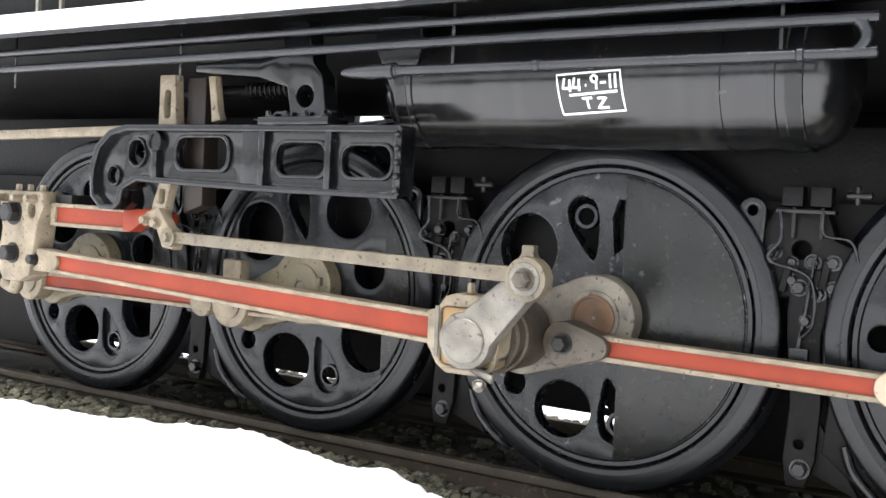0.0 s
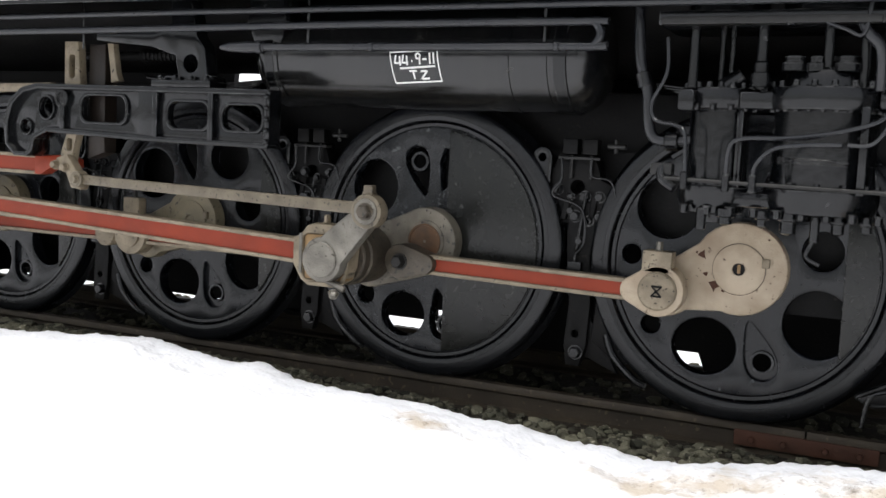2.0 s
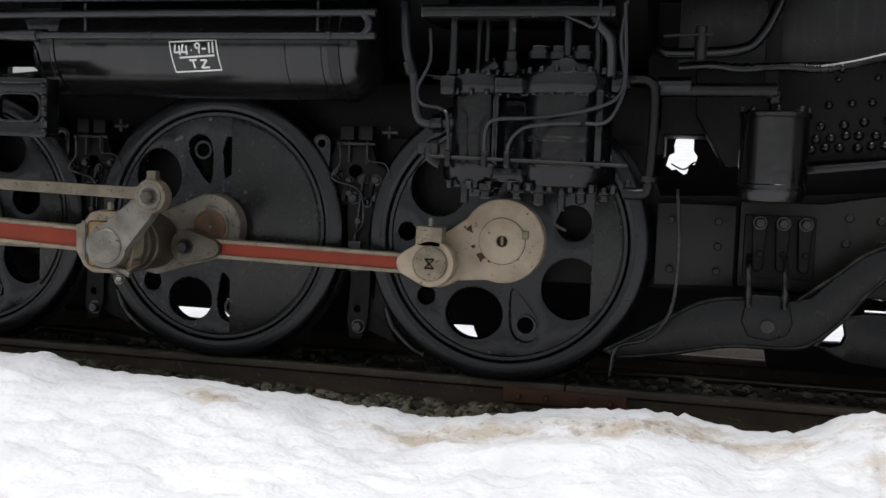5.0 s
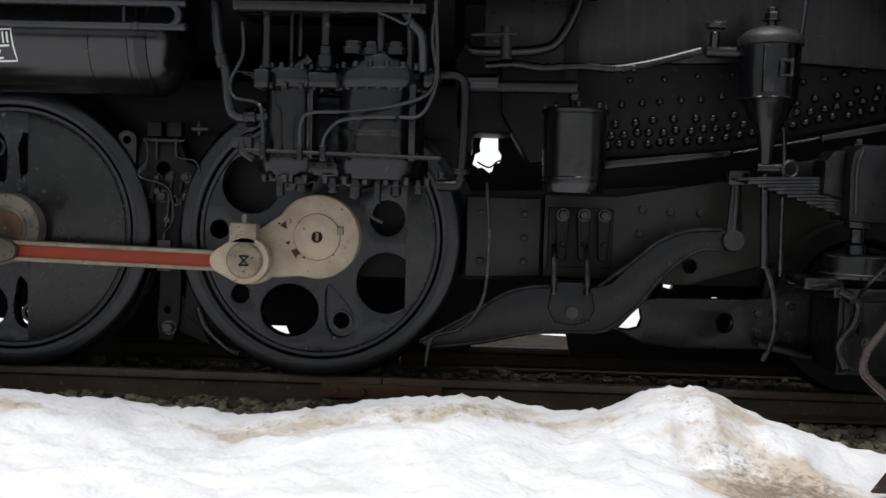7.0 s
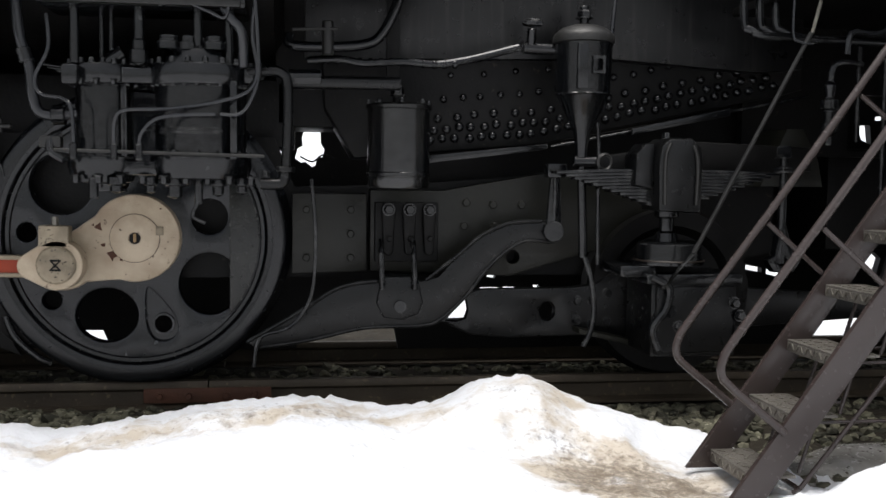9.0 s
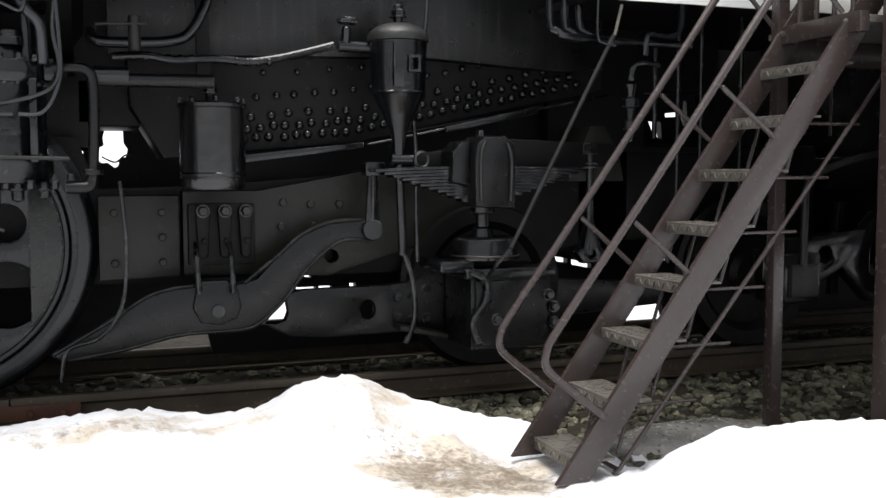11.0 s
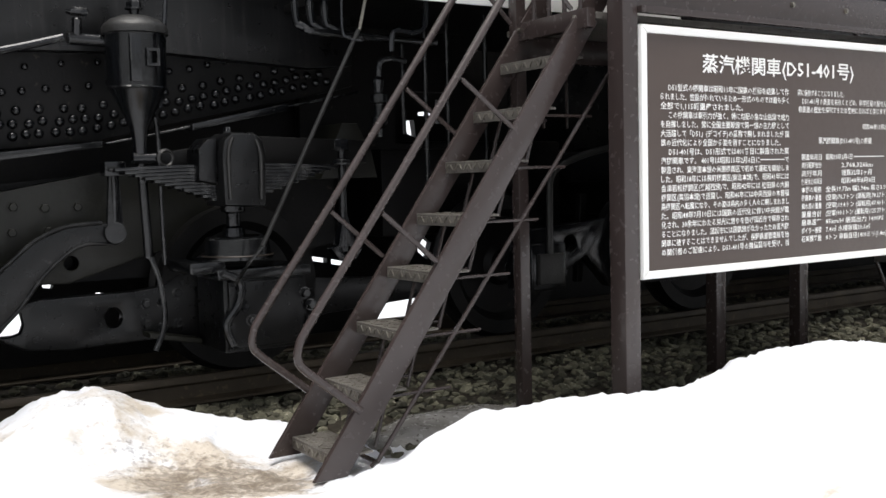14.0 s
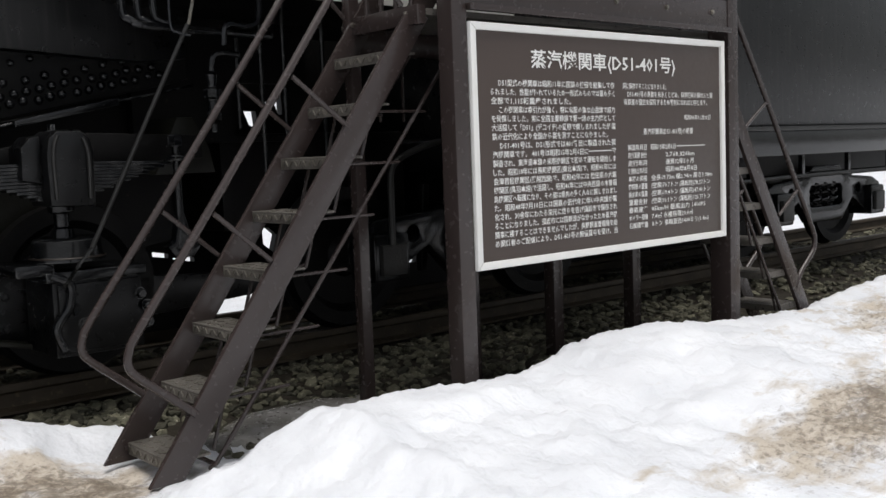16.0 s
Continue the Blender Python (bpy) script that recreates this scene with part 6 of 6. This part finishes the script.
    under(st, "foot_tie", tube([(4.16, -1.50, -.19), (4.20, -1.47, -.19), (4.20, -1.15, -.19)], .010, 8, 1), BROWN)
    st.location.x += .012
    st.location.z += .027
    return st


stairs("steel_stairs", "steep brown steel stairs with chequer plate steps and tube handrails")

far_st = thing("steel_stairs", "steep brown steel stairs at the far end of the platform", "stairs", at=(8.2, -1.4, -.2))
for y in (-1.62, -1.22):
    under(far_st, "stringer", plate([(8.48, -.20), (8.60, -.20), (7.54, 1.52), (7.54, 1.33)], [], y - .012, y + .012, .004), BROWN)
    under(far_st, "handrail", tube([(8.36, y, .08), (8.44, y, .18), (8.58, y, .29), (8.61, y, .37), (8.57, y, .46), (8.36, y, .78), (8.036, y, 1.28), (7.615, y, 1.89), (7.5, y, 2.1)], .017, 12, 4), BROWN)
    for hx, hz, sx, sz in ((8.40, .72, 8.16, .56), (8.03, 1.28, 7.78, 1.12)):
        under(far_st, "rail_stay", drum((hx, y, hz), (sx, y, sz), .011, seg=10), BROWN)
    under(far_st, "back_rod", tube([(8.25, y, -.18), (7.58, y, .95), (7.56, y, 1.3)], .010, 8, 1), BROWN)
for k in range(7):
    z = -.02 + .225 * k
    x = 8.50 - (z + .2) * .616
    under(far_st, "tread", box(x - .24, x, -1.61, -1.23, z - .04, z, .004), TREAD)
    under(far_st, "riser_rod", drum((x - .18, -1.60, z - .04), (x - .10, -1.60, z - .26), .008, seg=8), BROWN)

# sign
sign = thing("sign", "brown information board with white frame and white Japanese lettering", "sign", at=(6.4, -1.70, .5))
SX0, SX1, SZ0, SZ1, SY = 5.41, 7.37, .50, 1.607, -1.75
under(sign, "panel", box(SX0 + .02, SX1 - .02, SY + .012, SY + .04, SZ0 + .02, SZ1 - .02, .002), PANEL, "smooth dark brown panel")
b = .034
for pts in ([(SX0, SZ0), (SX1, SZ0), (SX1 - b, SZ0 + b), (SX0 + b, SZ0 + b)], [(SX0, SZ1), (SX1, SZ1), (SX1 - b, SZ1 - b), (SX0 + b, SZ1 - b)], [(SX0, SZ0 + .002), (SX0 + b, SZ0 + b + .002), (SX0 + b, SZ1 - b - .002), (SX0, SZ1 - .002)], [(SX1, SZ0 + .002), (SX1 - b, SZ0 + b + .002), (SX1 - b, SZ1 - b - .002), (SX1, SZ1 - .002)]):
    under(sign, "frame_bar", plate(pts, [], SY - .004, SY + .03, .003), WHITE, "mitred white frame bar")
for px in (5.5, 7.3):
    under(sign, "bracket", box(px - .03, px + .03, SY + .035, -1.60, SZ1 - .2, SZ1 - .05, .004), BROWN)
under(sign, "rail", box(5.405, 7.43, SY + .042, SY + .075, .60, .64, .003), BROWN)
under(sign, "rail", box(5.405, 7.43, SY + .042, SY + .075, 1.50, 1.54, .003), BROWN)

LINES = []


def write(text, x0, x1, z, h, bold=.012):
    """One line of white letters from x0 to x1, with its foot at z."""
    c = bpy.data.curves.new("lettering", "FONT")
    c.body, c.size, c.resolution_u, c.extrude, c.offset = text, 1.0, 1, 0.0, bold
    kx, kz = (SX1 - SX0) / 2.0, (SZ1 - SZ0) / 1.13
    LINES.append((new("lettering", c), SX0 + (x0 - 5.402) * kx, SX0 + (x1 - 5.402) * kx, SZ0 + (z - .505) * kz, h * kz))


write("蒸汽機関車(D51-401号)", 5.80, 6.94, 1.447, .088, .016)
left = """ D51型式の機関車は昭和11年に国鉄の技術を結集して作
られました。性能が優れているため一形式のものでは最も多く
全部で1,115輌量産されました。
 この機関車は牽引力が強く、特に勾配の急な山岳線で威力
を発揮しました。常に全国主要幹線で第一線の主力機として
大活躍して「D51」(デコイチ)の愛称で親しまれましたが 国
鉄の近代化により全国から姿を消すことになりました。
 D51-401号は、D51形式では401番目に製造された蒸
汽機関車です。 401号は昭和15年2月6日に━━━━━で
製造され、東海道本線の米原機関区で初めて運転を開始しま
した。昭和18年には長町機関区(東北本線)で、昭和41年には
会津若松機関区(磐越西線)で、昭和42年には 秋田県の大館
機関区(奥羽本線)で活躍し、昭和46年には中央西線の木曽福
島機関区へ転属になり、その姿は県内の多く人々に親しまれまし
た。昭和48年7月10日には国鉄の近代化に伴い中央線が電
化され、30余年にわたる栄光に終りを告げ須坂市で保存され
ることになりました。須坂市には国鉄線がなかったため蒸汽機
関車に接することはできませんでしたが、長野鉄道管理局を始
め関係者のご配慮により、D51-401号の無償貸与を受け、当""".split("\n")
for k, line in enumerate(left):
    share = {2: .62, 6: .93}.get(k, 1.0)
    ind = .05 if line.startswith(" ") else 0
    write(line.strip(), 5.528 + ind, 5.528 + .888 * share, 1.352 - k * .0415, .033)
right = ["園に保存することになりました。", "D51-401号の勇姿を末永くとどめ、科学技術の探せんと国", "有鉄道の歴史を探究するため教材になればと存じます。"]
for k, (line, xa, xb) in enumerate(zip(right, (6.485, 6.52, 6.49), (6.86, 7.29, 7.24))):
    write(line, xa, xb, 1.352 - k * .0415, .033)
write("昭和48年11月20日", 7.02, 7.27, 1.188, .030)
write("蒸汽機関車(D51-401号)の概要", 6.65, 7.10, 1.112, .034)
table = [("製造年月日", "昭和15年2月6日 ━━━━━━━━", .0, .50), ("走行距離合計", "2,768,326km", .13, .40), ("走行年月", "通算32年5ヶ月", .13, .39), ("使用休止年月日", "昭和48年8月8日", .13, .42), ("本機の規格", "全長19.73m 幅2.94m 高さ3.98m", 0, .57), ("機関車の重量", "(空車)70.7トン (運転用)78.37トン", 0, .55), ("炭水車の重量", "(空車)19.4トン (運転用)47.40トン", 0, .55), ("重量合計", "(空車)90.1トン (運転用)125.77トン", 0, .55), ("最高速度", "85km/H 最高出力 1400PS", 0, .50), ("ボイラー容積", "7.4㎡ 水槽容積20.0㎡", 0, .38), ("石炭積載量", "8トン 車輪直径1400ミリ(1.4m)", 0, .53)]
for k, (a, t, u, v) in enumerate(table):
    z = 1.030 - k * .0415
    write(a, 6.515, 6.675, z, .032)
    write(t, 6.71 + u, 6.71 + v, z, .032)
bpy.context.view_layer.update()
graph = bpy.context.evaluated_depsgraph_get()
for ob, x0, x1, z, h in LINES:
    me = bpy.data.meshes.new_from_object(ob.evaluated_get(graph))
    n = len(me.vertices)
    co = np.empty(n * 3)
    me.vertices.foreach_get("co", co)
    co = co.reshape(-1, 3)
    lo, hi = co.min(0), co.max(0)
    sx, sz = (x1 - x0) / (hi[0] - lo[0]), h / .95
    out = np.stack([x0 + (co[:, 0] - lo[0]) * sx, np.full(n, SY + .0085), z + co[:, 1] * sz], 1)
    me.vertices.foreach_set("co", out.ravel())
    me.update()
    me.materials.clear()
    me.materials.append(WHITE)
    line = new("lettering", me)
    line.parent = sign
    tagged(line, kind="stuff")
    line.matrix_parent_inverse = Matrix.Translation(sign.location).inverted()
    data = ob.data
    bpy.data.objects.remove(ob)
    bpy.data.curves.remove(data)
